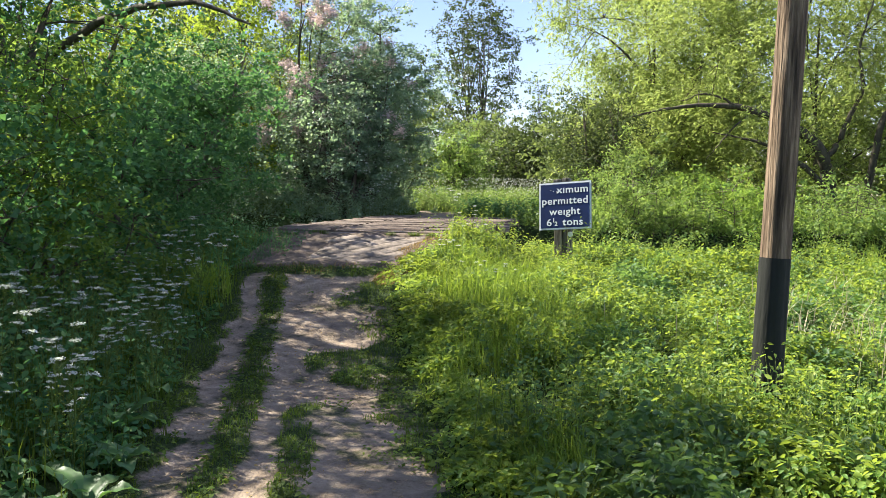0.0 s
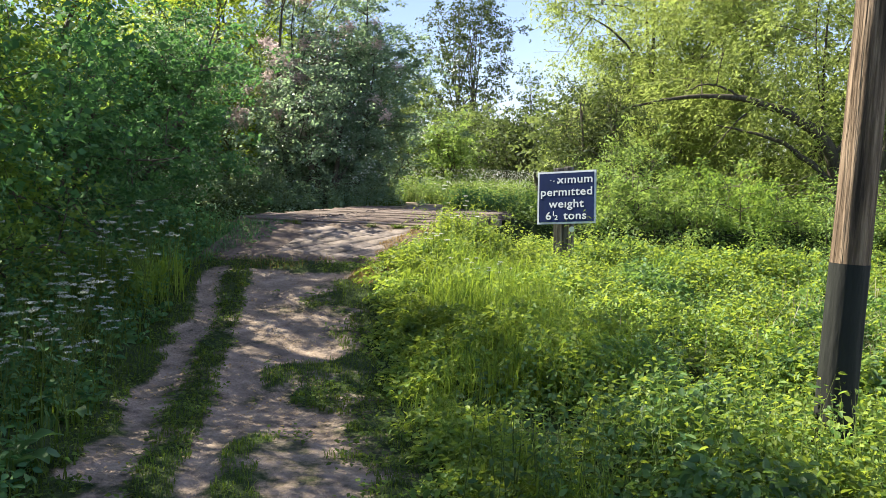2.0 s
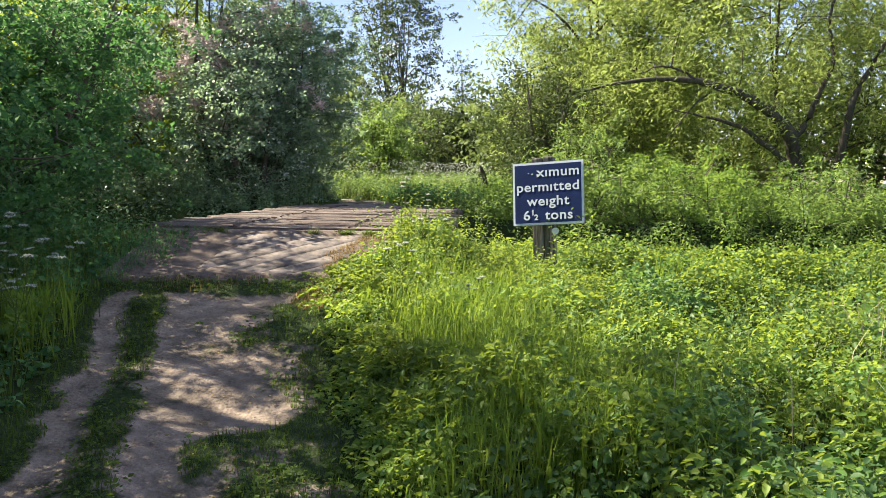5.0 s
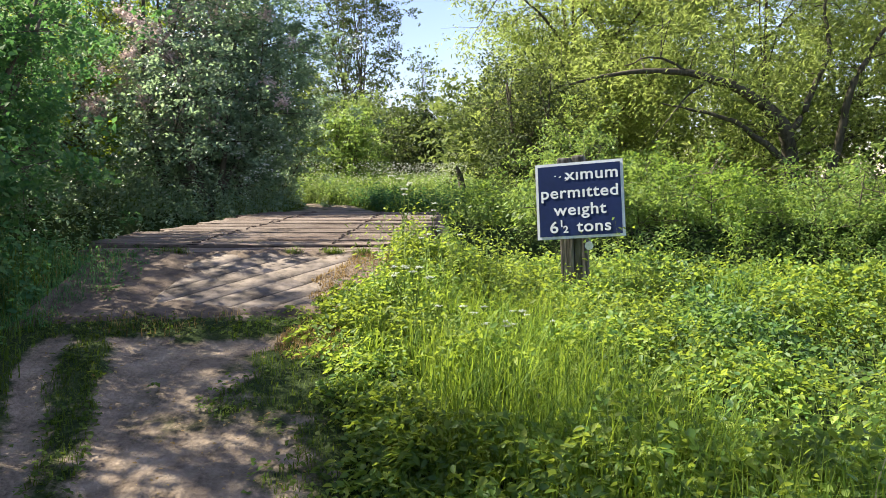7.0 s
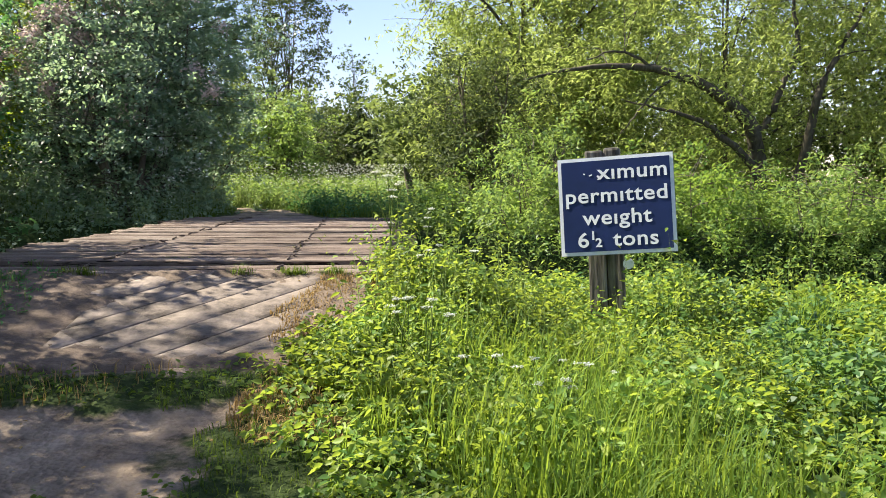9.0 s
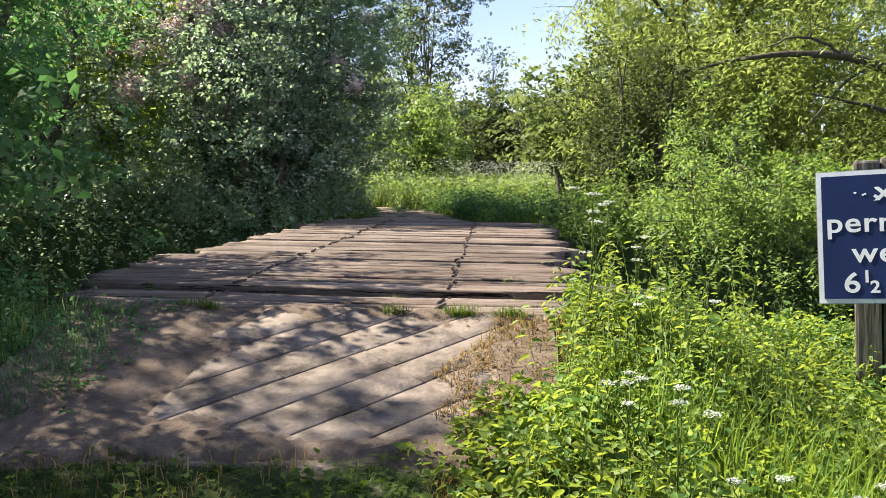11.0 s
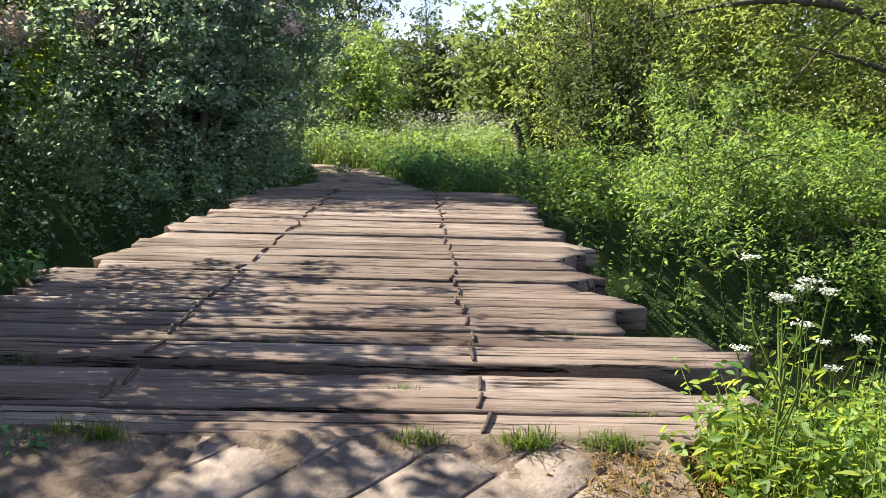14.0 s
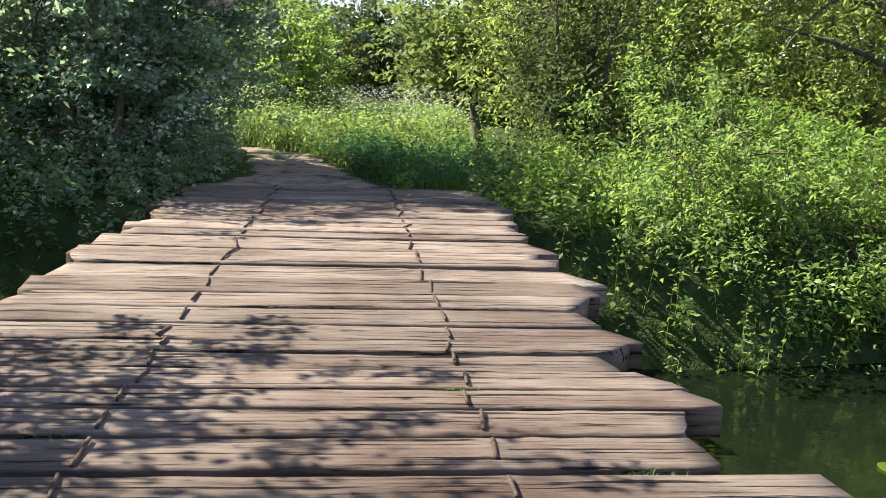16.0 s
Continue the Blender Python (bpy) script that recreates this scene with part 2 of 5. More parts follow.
M_BARK = solid_material("bark", [(0.3, (0.035, 0.028, 0.02)), (0.55, (0.10, 0.085, 0.06)), (0.8, (0.17, 0.15, 0.11))], 14, (1, 1, 0.25), 0.9, 0.8, 30, dist=0.02)
M_PALEBARK = solid_material("pale_bark", [(0.3, (0.12, 0.11, 0.09)), (0.6, (0.25, 0.23, 0.19)), (0.8, (0.36, 0.34, 0.29))], 14, (1, 1, 0.25), 0.9, 0.6, 30)
M_POLE = solid_material("pole_wood", [(0.36, (0.035, 0.024, 0.016)), (0.5, (0.13, 0.09, 0.058)), (0.66, (0.30, 0.22, 0.15))], 24, (1, 1, 0.06), 0.9, 1.0, 40, dist=0.03)
M_TAR = solid_material("pole_tar", [(0.3, (0.008, 0.009, 0.008)), (0.6, (0.016, 0.018, 0.015)), (0.85, (0.035, 0.04, 0.03))], 16, (1, 1, 0.2), 0.7, 0.6, 34)
M_BLUE = solid_material("sign_blue", [(0.3, (0.005, 0.016, 0.075)), (0.6, (0.008, 0.022, 0.105)), (0.85, (0.014, 0.032, 0.13))], 5, (1, 1, 1), 0.45, 0.05, 60, gloss=0.4)
M_SIGNWHITE = solid_material("sign_white", [(0.3, (0.74, 0.75, 0.78)), (0.6, (0.88, 0.89, 0.92)), (0.8, (0.9, 0.91, 0.94))], 9, (1, 1, 1), 0.5, 0.05, 60)
M_SIGNBACK = solid_material("sign_metal", [(0.3, (0.25, 0.26, 0.26)), (0.7, (0.4, 0.41, 0.41))], 9, (1, 1, 1), 0.5, 0.1, 60, metal=0.6)
M_POST = solid_material("post_wood", [(0.36, (0.04, 0.036, 0.03)), (0.52, (0.13, 0.118, 0.10)), (0.7, (0.24, 0.225, 0.20))], 22, (1, 1, 0.1), 0.9, 0.8, 40)
M_PLANK = plank_material()
M_BEAM = solid_material("old_beam", [(0.3, (0.03, 0.022, 0.016)), (0.7, (0.10, 0.08, 0.06))], 9, (0.3, 0.3, 1), 0.9, 0.8, 26)
M_RUST = solid_material("rusty_rod", [(0.3, (0.035, 0.024, 0.018)), (0.55, (0.085, 0.06, 0.045)), (0.8, (0.15, 0.115, 0.09))], 30, (1, 1, 1), 0.75, 0.5, 80, metal=0.3)
M_SLAB = solid_material("worn_concrete", [(0.34, (0.055, 0.043, 0.035)), (0.5, (0.155, 0.125, 0.102)), (0.68, (0.255, 0.208, 0.172))], 6, (1, 1, 1), 0.9, 0.7, 38, random_value=0.08)
M_DIRT = solid_material("trodden_soil", [(0.3, (0.05, 0.037, 0.027)), (0.5, (0.12, 0.088, 0.064)), (0.72, (0.20, 0.15, 0.112))], 9, (1, 1, 1), 0.95, 0.8, 60)
M_JOINT = solid_material("slab_joint_soil", [(0.3, (0.018, 0.014, 0.011)), (0.7, (0.05, 0.04, 0.03))], 12, (1, 1, 1), 0.95, 0.6, 40)


# ---- building helpers ----
def raw_mesh(name, verts, faces, mat, smooth=False):
    """verts: N x 3 array; faces: M x k array, all of one size, or a list of such arrays."""
    me = bpy.data.meshes.new(name)
    verts = np.asarray(verts, dtype=np.float32)
    groups = faces if isinstance(faces, list) else [faces]
    groups = [np.asarray(g, dtype=np.int32) for g in groups if len(g)]
    me.vertices.add(len(verts))
    me.vertices.foreach_set("co", verts.ravel())
    loops = np.concatenate([g.ravel() for g in groups])
    sizes = np.concatenate([np.full(len(g), g.shape[1], dtype=np.int32) for g in groups])
    starts = np.concatenate([[0], np.cumsum(sizes)[:-1]]).astype(np.int32)
    me.loops.add(len(loops))
    me.loops.foreach_set("vertex_index", loops)
    me.polygons.add(len(sizes))
    me.polygons.foreach_set("loop_start", starts)
    if smooth:
        me.polygons.foreach_set("use_smooth", np.ones(len(sizes), dtype=bool))
    me.update(calc_edges=True)
    me.materials.append(mat)
    return me


def child(name, me, parent, label="", at=None):
    ob = new(name, me)
    if parent is not None:
        ob.parent = parent
    if at is not None:
        ob.matrix_basis = at
    return tagged(ob, label) if label else ob


def part(name, bm, mat, parent, label="", at=None):
    me = bpy.data.meshes.new(name)
    bm.to_mesh(me)
    bm.free()
    me.materials.append(mat)
    return child(name, me, parent, label, at)


def root(name, x, y, z, label, category, group="", kind="", turn=0):
    ob = new(name)
    ob.matrix_basis = pose(x, y, z, 0, 0, turn)
    return tagged(ob, label, category, group, kind)


def unit(v):
    return v / np.maximum(np.linalg.norm(v, axis=1, keepdims=True), 1e-9)


def leaf_arrays(P, size, rng, up=0.5, aspect=0.55, fold=0.10, axis=None, hang=0.0, fine=False):
    """Pointed leaves of four or six corners, folded along the rib."""
    n = len(P)
    nor = rng.normal(size=(n, 3))
    nor[:, 2] = np.abs(nor[:, 2]) + up
    nor = unit(nor)
    ax = rng.normal(size=(n, 3)) if axis is None else axis + rng.normal(size=(n, 3)) * 0.25
    ax[:, 2] -= hang
    ax = unit(ax - nor * np.sum(ax * nor, axis=1, keepdims=True))
    side = np.cross(nor, ax)
    s = np.broadcast_to(np.asarray(size), (n,))[:, None]
    lift = nor * s * fold
    if fine:
        low, high = P + ax * s * 0.28, P + ax * s * 0.62
        V = np.stack([P, low + side * s * aspect * 0.46 + lift, high + side * s * aspect * 0.40 + lift * 0.8, P + ax * s - lift * 0.9,
                      high - side * s * aspect * 0.40 + lift * 0.8, low - side * s * aspect * 0.46 + lift], axis=1)
        i = np.arange(n)[:, None] * 6
        return V.reshape(-1, 3), np.concatenate([i + np.array([[0, 1, 2, 3]]), i + np.array([[0, 3, 4, 5]])])
    mid = P + ax * s * 0.42
    V = np.stack([P, mid + side * s * aspect * 0.5 + lift, P + ax * s - lift * 0.6, mid - side * s * aspect * 0.5 + lift], axis=1)
    return V.reshape(-1, 3), np.arange(4 * n).reshape(-1, 4)


def blade_arrays(P, length, width, rng, bend=0.45):
    """Grass blades of two sections that bow over."""
    n = len(P)
    az = rng.uniform(0, 2 * np.pi, n)
    d = np.stack([np.cos(az), np.sin(az), np.zeros(n)], axis=1)
    side = np.stack([-np.sin(az), np.cos(az), np.zeros(n)], axis=1)
    L = length[:, None]
    b = (rng.uniform(0.15, 1, n) * bend)[:, None]
    w = width[:, None] * 0.5
    up = np.array([0, 0, 1.0])
    p1 = P + up * L * 0.55 + d * L * b * 0.25
    p2 = P + up * L * (1 - 0.45 * b) + d * L * b * 0.9
    V = np.stack([P - side * w, P + side * w, p1 + side * w * 0.8, p1 - side * w * 0.8, p2], axis=1).reshape(-1, 3)
    i = np.arange(n)[:, None] * 5
    return V, [i + np.array([[0, 1, 2, 3]]), i + np.array([[3, 2, 4]])]


def tube_arrays(points, radii, sides=7, offset=0):
    """A tapered tube along a line of points."""
    pts = np.asarray(points, dtype=float)
    k = len(pts)
    tan = np.gradient(pts, axis=0)
    tan = unit(tan)
    ref = np.where(np.abs(tan[:, 2:3]) > 0.9, np.array([[1.0, 0, 0]]), np.array([[0, 0, 1.0]]))
    a = unit(np.cross(tan, ref))
    b = np.cross(tan, a)
    ang = np.linspace(0, 2 * np.pi, sides, endpoint=False)
    r = np.asarray(radii, dtype=float)[:, None, None]
    ring = pts[:, None, :] + r * (a[:, None, :] * np.cos(ang)[None, :, None] + b[:, None, :] * np.sin(ang)[None, :, None])
    V = ring.reshape(-1, 3)
    F = []
    for i in range(k - 1):
        for j in range(sides):
            F.append((i * sides + j, i * sides + (j + 1) % sides, (i + 1) * sides + (j + 1) % sides, (i + 1) * sides + j))
    return V, np.asarray(F) + offset


class Builder:
    """Collects arrays of points and faces for one mesh."""

    def __init__(self):
        self.v, self.f, self.n = [], [], 0

    def add(self, V, F):
        for g in (F if isinstance(F, list) else [F]):
            self.f.append(np.asarray(g) + self.n)
        self.v.append(V)
        self.n += len(V)

    def mesh(self, name, mat, smooth=False):
        sizes = sorted({g.shape[1] for g in self.f})
        return raw_mesh(name, np.concatenate(self.v), [np.concatenate([g for g in self.f if g.shape[1] == s]) for s in sizes], mat, smooth)


# ---- the lie of the land ----
def lin(y, xs, ys):
    return np.interp(y, xs, ys)


def path_z(y):
    return lin(y, [-30, 0, 8.4, 9.5, 11.0, 12.2, 13.6, 13.75, 22.4, 22.7, 28, 60], [-0.1, -0.04, 0.0, 0.10, 0.40, 0.60, 0.915, 0.78, 0.78, 0.92, 0.92, 1.0])


def path_left(y):
    return lin(y, [-10, 5.7, 6.7, 8.9, 10.5, 12.2, 14, 22.0, 24, 27, 29, 31], [1.2, -1.23, -1.55, -2.25, -2.65, -3.1, -3.6, -3.6, -3.3, -3.7, -6.0, -9.0])


def path_right(y):
    return lin(y, [-10, 1.4, 6.0, 7.1, 9.3, 10.2, 11.2, 12.2, 13.6, 22.0, 23.3, 25, 27, 28.2, 30], [5.6, 2.0, 0.5, 0.18, -0.42, -0.72, -1.05, -1.2, -0.95, -0.9, -1.8, -2.2, -2.7, -3.7, -7.0])


def wobble(x, y, s, seed=0.0):
    return (np.sin(x * s * 1.3 + 1.7 * seed + np.sin(y * s * 0.9)) + np.sin(y * s * 1.1 + 2.1 + seed + np.sin(x * s * 0.7 + seed))) * 0.5


def river(y, x):
    """How far down the bed lies at a place: 1 in midstream, 0 on the banks."""
    near = 14.55 + 0.25 * wobble(x, x * 0.3, 0.8) + np.clip(-x - 4, 0, 30) * 0.05
    far = 21.5 + 0.35 * wobble(x, x * 0.4, 0.6, 2)
    return np.clip((y - near) / 1.1, 0, 1) * np.clip((far - y) / 1.3, 0, 1)


def land(x, y):
    x, y = np.asarray(x, dtype=float), np.asarray(y, dtype=float)
    p = path_z(y)
    off = np.maximum(np.maximum(path_left(y) - x, x - path_right(y)), 0)
    field = lin(y, [-30, 8, 10.5, 13.5, 22, 40], [0.0, 0.0, 0.15, 0.42, 0.75, 1.0])
    t = np.clip(off / 1.6, 0, 1)
    t = t * t * (3 - 2 * t)
    z = p * (1 - t) + field * t + 0.05 * wobble(x, y, 1.1) * t + 0.012 * wobble(x, y, 5.5, 1)
    under = np.clip((x + 2.85) / 0.2, 0, 1) * np.clip((-1.2 - x) / 0.2, 0, 1) * np.clip((y - 12.25) / 0.15, 0, 1) * (y < 13.8)
    z = z - 0.05 * under
    left = np.clip((path_left(y) - x - 0.2) / 1.5, 0, 1)
    z = z + 0.18 * left
    return z - river(y, x) * (z + 1.25)


def worn(x, y):
    """1 on bare earth, 0 under growth."""
    w1 = 0.09 * wobble(x, y, 4.3, 1) + 0.06 * wobble(x, y, 11.0, 2)
    l, r = path_left(y) + w1, path_right(y) + w1
    a = lin(y, [-10, 5.75, 7.1, 8.9, 10.6, 12.2], [3.2, -0.86, -1.23, -1.79, -2.29, -2.8]) + 0.5 * w1
    w = lin(y, [-10, 5.75, 8.9, 10.6, 12.2], [0.115, 0.115, 0.14, 0.14, 0.1])
    rt = lin(y, [-10, 1.4, 6.0, 7.0, 8.3, 9.7, 11.2, 12.2, 13], [5, 1.4, 0.15, -0.3, -0.62, -1.15, -1.6, -1.7, -1.0]) + 1.8 * w1
    bare = np.clip((x - l + 0.04) / 0.12, 0, 0.92) * (x < a) + np.clip(1 - (x - rt) / 0.45, 0.5, 1.0) * (x >= a)
    bare = bare * np.clip((r + 0.1 - x) / 0.35, 0, 1)
    bare = bare * (1 - 0.75 * np.clip(1.5 - np.abs(x - a) / w, 0, 1) * (y < 12))
    c = lin(y, [-10, 5.8, 7.45], [4.05, -0.40, -0.92]) + 0.5 * w1
    bare = bare * (1 - 0.7 * np.clip(1.6 - np.abs(x - c) / 0.10, 0, 1) * np.clip((7.8 - y) / 0.3, 0, 1))
    patch = np.clip((wobble(x, y, 2.6, 6) + 0.6 * wobble(x, y, 6.7, 8) - 0.15) * 3, 0, 1) * (x > a + 0.42)
    bare = bare * (1 - (0.25 + 0.35 * np.clip((y - 7.2) / 0.8, 0, 1)) * patch)
    bare = bare * np.where((y > 11.8 + w1) & (y < 12.2 + w1), 0.42, 1)
    bare = np.where((y > 12.2) & (x > -3.0), np.maximum(bare, 0.75 * (x < r)), bare)
    return np.where(y > 31, 0.0, np.clip(bare, 0, 1))


# ---- ground and water ----
def axis_steps(lo, hi, fine_lo, fine_hi, fine, coarse_ratio=1.18):
    mid = list(np.arange(fine_lo, fine_hi + fine / 2, fine))
    up, s = [], fine
    while (up[-1] if up else fine_hi) < hi:
        s *= coarse_ratio
        up.append((up[-1] if up else fine_hi) + s)
    down, s = [], fine
    while (down[-1] if down else fine_lo) > lo:
        s *= coarse_ratio
        down.append((down[-1] if down else fine_lo) - s)
    return np.array(down[::-1] + mid + up)


gx = axis_steps(-900, 900, -5.5, 3.5, 0.07)
gy = axis_steps(-900, 1500, 1.0, 24.0, 0.08)
GX, GY = np.meshgrid(gx, gy)
GZ = land(GX, GY)
GW = worn(GX, GY)
ruts = np.where((GY < 12), -0.03 * GW, 0)
GZ = GZ + ruts
idx = np.arange(GX.size).reshape(GX.shape)
gf = np.stack([idx[:-1, :-1], idx[:-1, 1:], idx[1:, 1:], idx[1:, :-1]], axis=-1).reshape(-1, 4)
ground_me = raw_mesh("ground", np.stack([GX, GY, GZ], axis=-1).reshape(-1, 3), gf, M_GROUND, True)
layer = ground_me.attributes.new("worn", "FLOAT", "POINT")
layer.data.foreach_set("value", GW.ravel().astype(np.float32))
ground = tagged(new("ground", ground_me), "trodden earth track between grassy verges and river banks", "ground", kind="structure")

wx = np.linspace(-60, 60, 61)
wy = np.linspace(13.6, 23.2, 7)
WX, WY = np.meshgrid(wx, wy)
idx = np.arange(WX.size).reshape(WX.shape)
wf = np.stack([idx[:-1, :-1], idx[:-1, 1:], idx[1:, 1:], idx[1:, :-1]], axis=-1).reshape(-1, 4)
tagged(new("water", raw_mesh("water", np.stack([WX, WY, np.full_like(WX, -0.5)], axis=-1).reshape(-1, 3), wf, M_WATER)),
       "still dark green river water under the bridge", "water", kind="structure")


# ---- trees ----
def envelope(h, lo, full=0.45):
    t = np.where(h < full, (full - h) / (full - lo + 1e-6), (h - full) / (1 - full))
    return np.sqrt(np.clip(1 - np.clip(t, 0, 1) ** 2.2, 0, 1))


def joined(a, b, steps, arch, rng):
    """A gently arched line from a to b."""
    k = np.linspace(0, 1, steps)[:, None]
    d = np.linalg.norm(b - a)
    wig = rng.normal(size=3) * 0.06 * d
    return a + (b - a) * k + np.sin(k * np.pi) * (np.array([0, 0, arch * d]) + wig)


def tree(name, label, x, y, height, spread, leaves, leaf_size, leaf, bark, seed, trunk=0.14, lo=0.05, full=0.45, clumps=70, sigma=0.38,
         aspect=0.6, hang=0.2, lean=(0.0, 0.0), strands=0.0, flat=0.75, blossom=0, category="tree", group="", stretch=1.0, stems=1, limbs=9,
         fill=0.5, z=None, up=0.5, petal=None, petal_low=0.0, sprays=14, spray=0.24, extra=(), fine=False):
    """A tapered trunk, boughs that fork into twigs, and a crown of leaves in sprays on clumps."""
    rng = np.random.default_rng(seed)
    z0 = float(land(x, y)) - 0.08 if z is None else z
    r = root(name, x, y, z0, label, category, group)
    wood = Builder()
    top = np.array([lean[0], lean[1], height * 0.92])
    spines = []
    for s in range(stems):
        a = s * 2 * np.pi / stems + seed
        off = np.array([math.cos(a), math.sin(a), 0]) * (0.4 * spread if stems > 1 else 0.0)
        foot = off * 0.2
        k = np.linspace(0, 1, 9)[:, None]
        line = foot + (top + off - foot) * k + np.sin(k * 5 + seed + s) * np.array([0.10, 0.08, 0]) * min(1, height / 6)
        rad = trunk / math.sqrt(stems) * (1 - 0.9 * k[:, 0]) * (1 + 0.5 * np.exp(-k[:, 0] * 18))
        wood.add(*tube_arrays(line, rad, 9))
        spines.append(line)
    h = rng.uniform(lo, 1.0, clumps * 4)
    keep = rng.uniform(0, 1, len(h)) < np.maximum(envelope(h, lo, full), 0.25)
    h = h[keep][:clumps]
    n = len(h)
    az = rng.uniform(0, 2 * np.pi, n)
    frac = rng.uniform(0, 1, n) ** fill
    bulge = 1 + 0.2 * np.sin(az * 3 + seed) + 0.15 * np.sin(h * 9 + seed * 2)
    rr = spread * envelope(h, lo, full) * frac * bulge * rng.uniform(0.8, 1.12, n)
    C = np.stack([np.cos(az) * rr * stretch + lean[0] * h, np.sin(az) * rr + lean[1] * h, h * height], axis=1)
    nodes = [sp[2:] for sp in spines]
    order = rng.permutation(n)
    for j in order[:limbs]:
        c = C[j]
        spine = spines[rng.integers(len(spines))]
        start = max(0.12, h[j] - rng.uniform(0.12, 0.35))
        i = start * 8
        a = spine[int(i)] + (spine[min(8, int(i) + 1)] - spine[int(i)]) * (i - int(i))
        line = joined(a, c, 7, 0.10, rng)
        wood.add(*tube_arrays(line, trunk * 0.42 * (1.1 - start) * np.linspace(1, 0.15, 7) + 0.004, 6))
        nodes.append(line[2:])
    for pts, radii in extra:
        pts = np.asarray(pts, dtype=float) - np.array([x, y, z0])
        k = np.linspace(0, len(pts) - 1, len(pts) * 4 - 3)
        curve = np.stack([np.interp(k, np.arange(len(pts)), pts[:, q]) for q in range(3)], axis=1)
        curve[1:-1] = (curve[:-2] + 2 * curve[1:-1] + curve[2:]) / 4
        curve += rng.normal(size=curve.shape) * 0.012
        wood.add(*tube_arrays(curve, np.interp(k, np.linspace(0, len(pts) - 1, len(radii)), radii), 8))
        nodes.append(curve[4:])
    N = np.concatenate(nodes)
    for j in order[limbs:]:
        c = C[j]
        i = np.argmin(np.linalg.norm(N - c, axis=1) + 0.4 * np.maximum(0, N[:, 2] - c[2]))
        d = np.linalg.norm(c - N[i])
        if d > 1.9:
            continue
        line = joined(N[i], c, 5, 0.06, rng)
        wood.add(*tube_arrays(line, (0.005 + 0.006 * d) * np.linspace(1, 0.25, 5) + 0.002, 4))
        for _ in range(2):
            tip = c + rng.normal(size=3) * sigma * 1.2
            wood.add(*tube_arrays(np.stack([line[3], (line[3] + tip) / 2 + [0, 0, 0.03], tip]), [0.007, 0.005, 0.002], 3))
    child("trunk", wood.mesh("trunk", bark, True), r)
    size_of = rng.uniform(0.5, 1.5, n)
    sub = rng.normal(size=(n, sprays, 3)) * (sigma * size_of)[:, None, None]
    sub[:, :, 2] *= flat
    pick = rng.choice(n, leaves, p=size_of / size_of.sum())
    which = rng.integers(0, sprays, leaves)
    g = rng.normal(size=(leaves, 3)) * (sigma * spray)
    g[:, 2] *= 0.55
    P = C[pick] + sub[pick, which] + g
    if strands:
        P[:, 2] -= rng.exponential(strands, leaves)
    P[:, 2] = np.maximum(P[:, 2], 0.05)
    s = leaf_size * rng.uniform(0.6, 1.35, leaves)
    crown = Builder()
    crown.add(*leaf_arrays(P, s, rng, up, aspect, 0.1, None, hang, fine))
    child("crown", crown.mesh("crown", leaf), r)
    if blossom:
        ok = np.flatnonzero(C[:, 2] / height > petal_low)
        tops = rng.choice(ok, max(5, len(ok) // 3), replace=False)
        bp = rng.choice(tops, blossom)
        out = unit(C[bp] * np.array([1, 1, 0.3]) + 1e-3)
        Q = C[bp] + sub[bp, rng.integers(0, sprays // 2, blossom)] * 1.1 + rng.normal(size=(blossom, 3)) * 0.08 + out * sigma * 0.5
        fl = Builder()
        fl.add(*leaf_arrays(Q, 0.05 * rng.uniform(0.6, 1.4, blossom), rng, 0.8, 0.9, 0.1))
        child("blossom", fl.mesh("blossom", petal or M_BLOSSOM), r, "creamy white blossom")
    return r


# hedge and trees along the shaded side of the track
HEDGE = dict(lo=0.0, full=0.35, clumps=120, group="hedgerow", sigma=0.34, sprays=16, spray=0.28, aspect=0.65)
tree("hedgerow_tree", "dark green hawthorn hedge tree in the shade", -5.3, 4.6, 8.6, 2.6, 30000, 0.078, M_HEDGE, M_BARK, 11, **HEDGE)
tree("hedgerow_tree", "dark green leafy hedge tree beside the track", -5.6, 8.0, 7.6, 2.4, 30000, 0.076, M_HEDGE, M_BARK, 12, **HEDGE)
tree("hedgerow_tree", "dark green leafy hedge tree with sun coming through", -6.1, 11.2, 8.3, 1.9, 24000, 0.075, M_HEDGE, M_BARK, 13, lo=0.0, full=0.5, clumps=85, group="hedgerow", sigma=0.3, sprays=12, spray=0.26,
     aspect=0.65, limbs=14, extra=[([(-6.1, 11.3, 2.2), (-5.0, 10.6, 3.0), (-3.6, 9.8, 3.35), (-2.5, 9.2, 3.3), (-1.9, 9.0, 3.05)], [0.07, 0.05, 0.03, 0.01])])
# Unseen at the walker's left; added to shade the near end of the track.
tree("hedgerow_tree", "unseen tall tree added at the start of the track to cast shade", -6.6, 1.2, 9.5, 3.2, 26000, 0.10, M_HEDGE, M_BARK, 17, **HEDGE)
tree("field_maple", "yellow-green maple lit from behind above the hedge", -9.4, 13.1, 7.6, 2.3, 18000, 0.090, M_MAPLE, M_BARK, 14, lo=0.05, clumps=90, lean=(0.3, 0.9), sigma=0.36)
tree("field_maple", "yellow-green maple leaning out over the river", -7.2, 14.4, 4.4, 1.5, 9000, 0.080, M_MAPLE, M_BARK, 15, lo=0.15, clumps=40, lean=(0.4, 1.2), sigma=0.3)
tree("field_maple", "sunlit yellow-green maple beside the blossoming hawthorn beyond the river", -8.4, 25.0, 7.4, 2.0, 24000, 0.095, M_MAPLE, M_BARK, 26, lo=0.1, clumps=95, sigma=0.36, limbs=14)
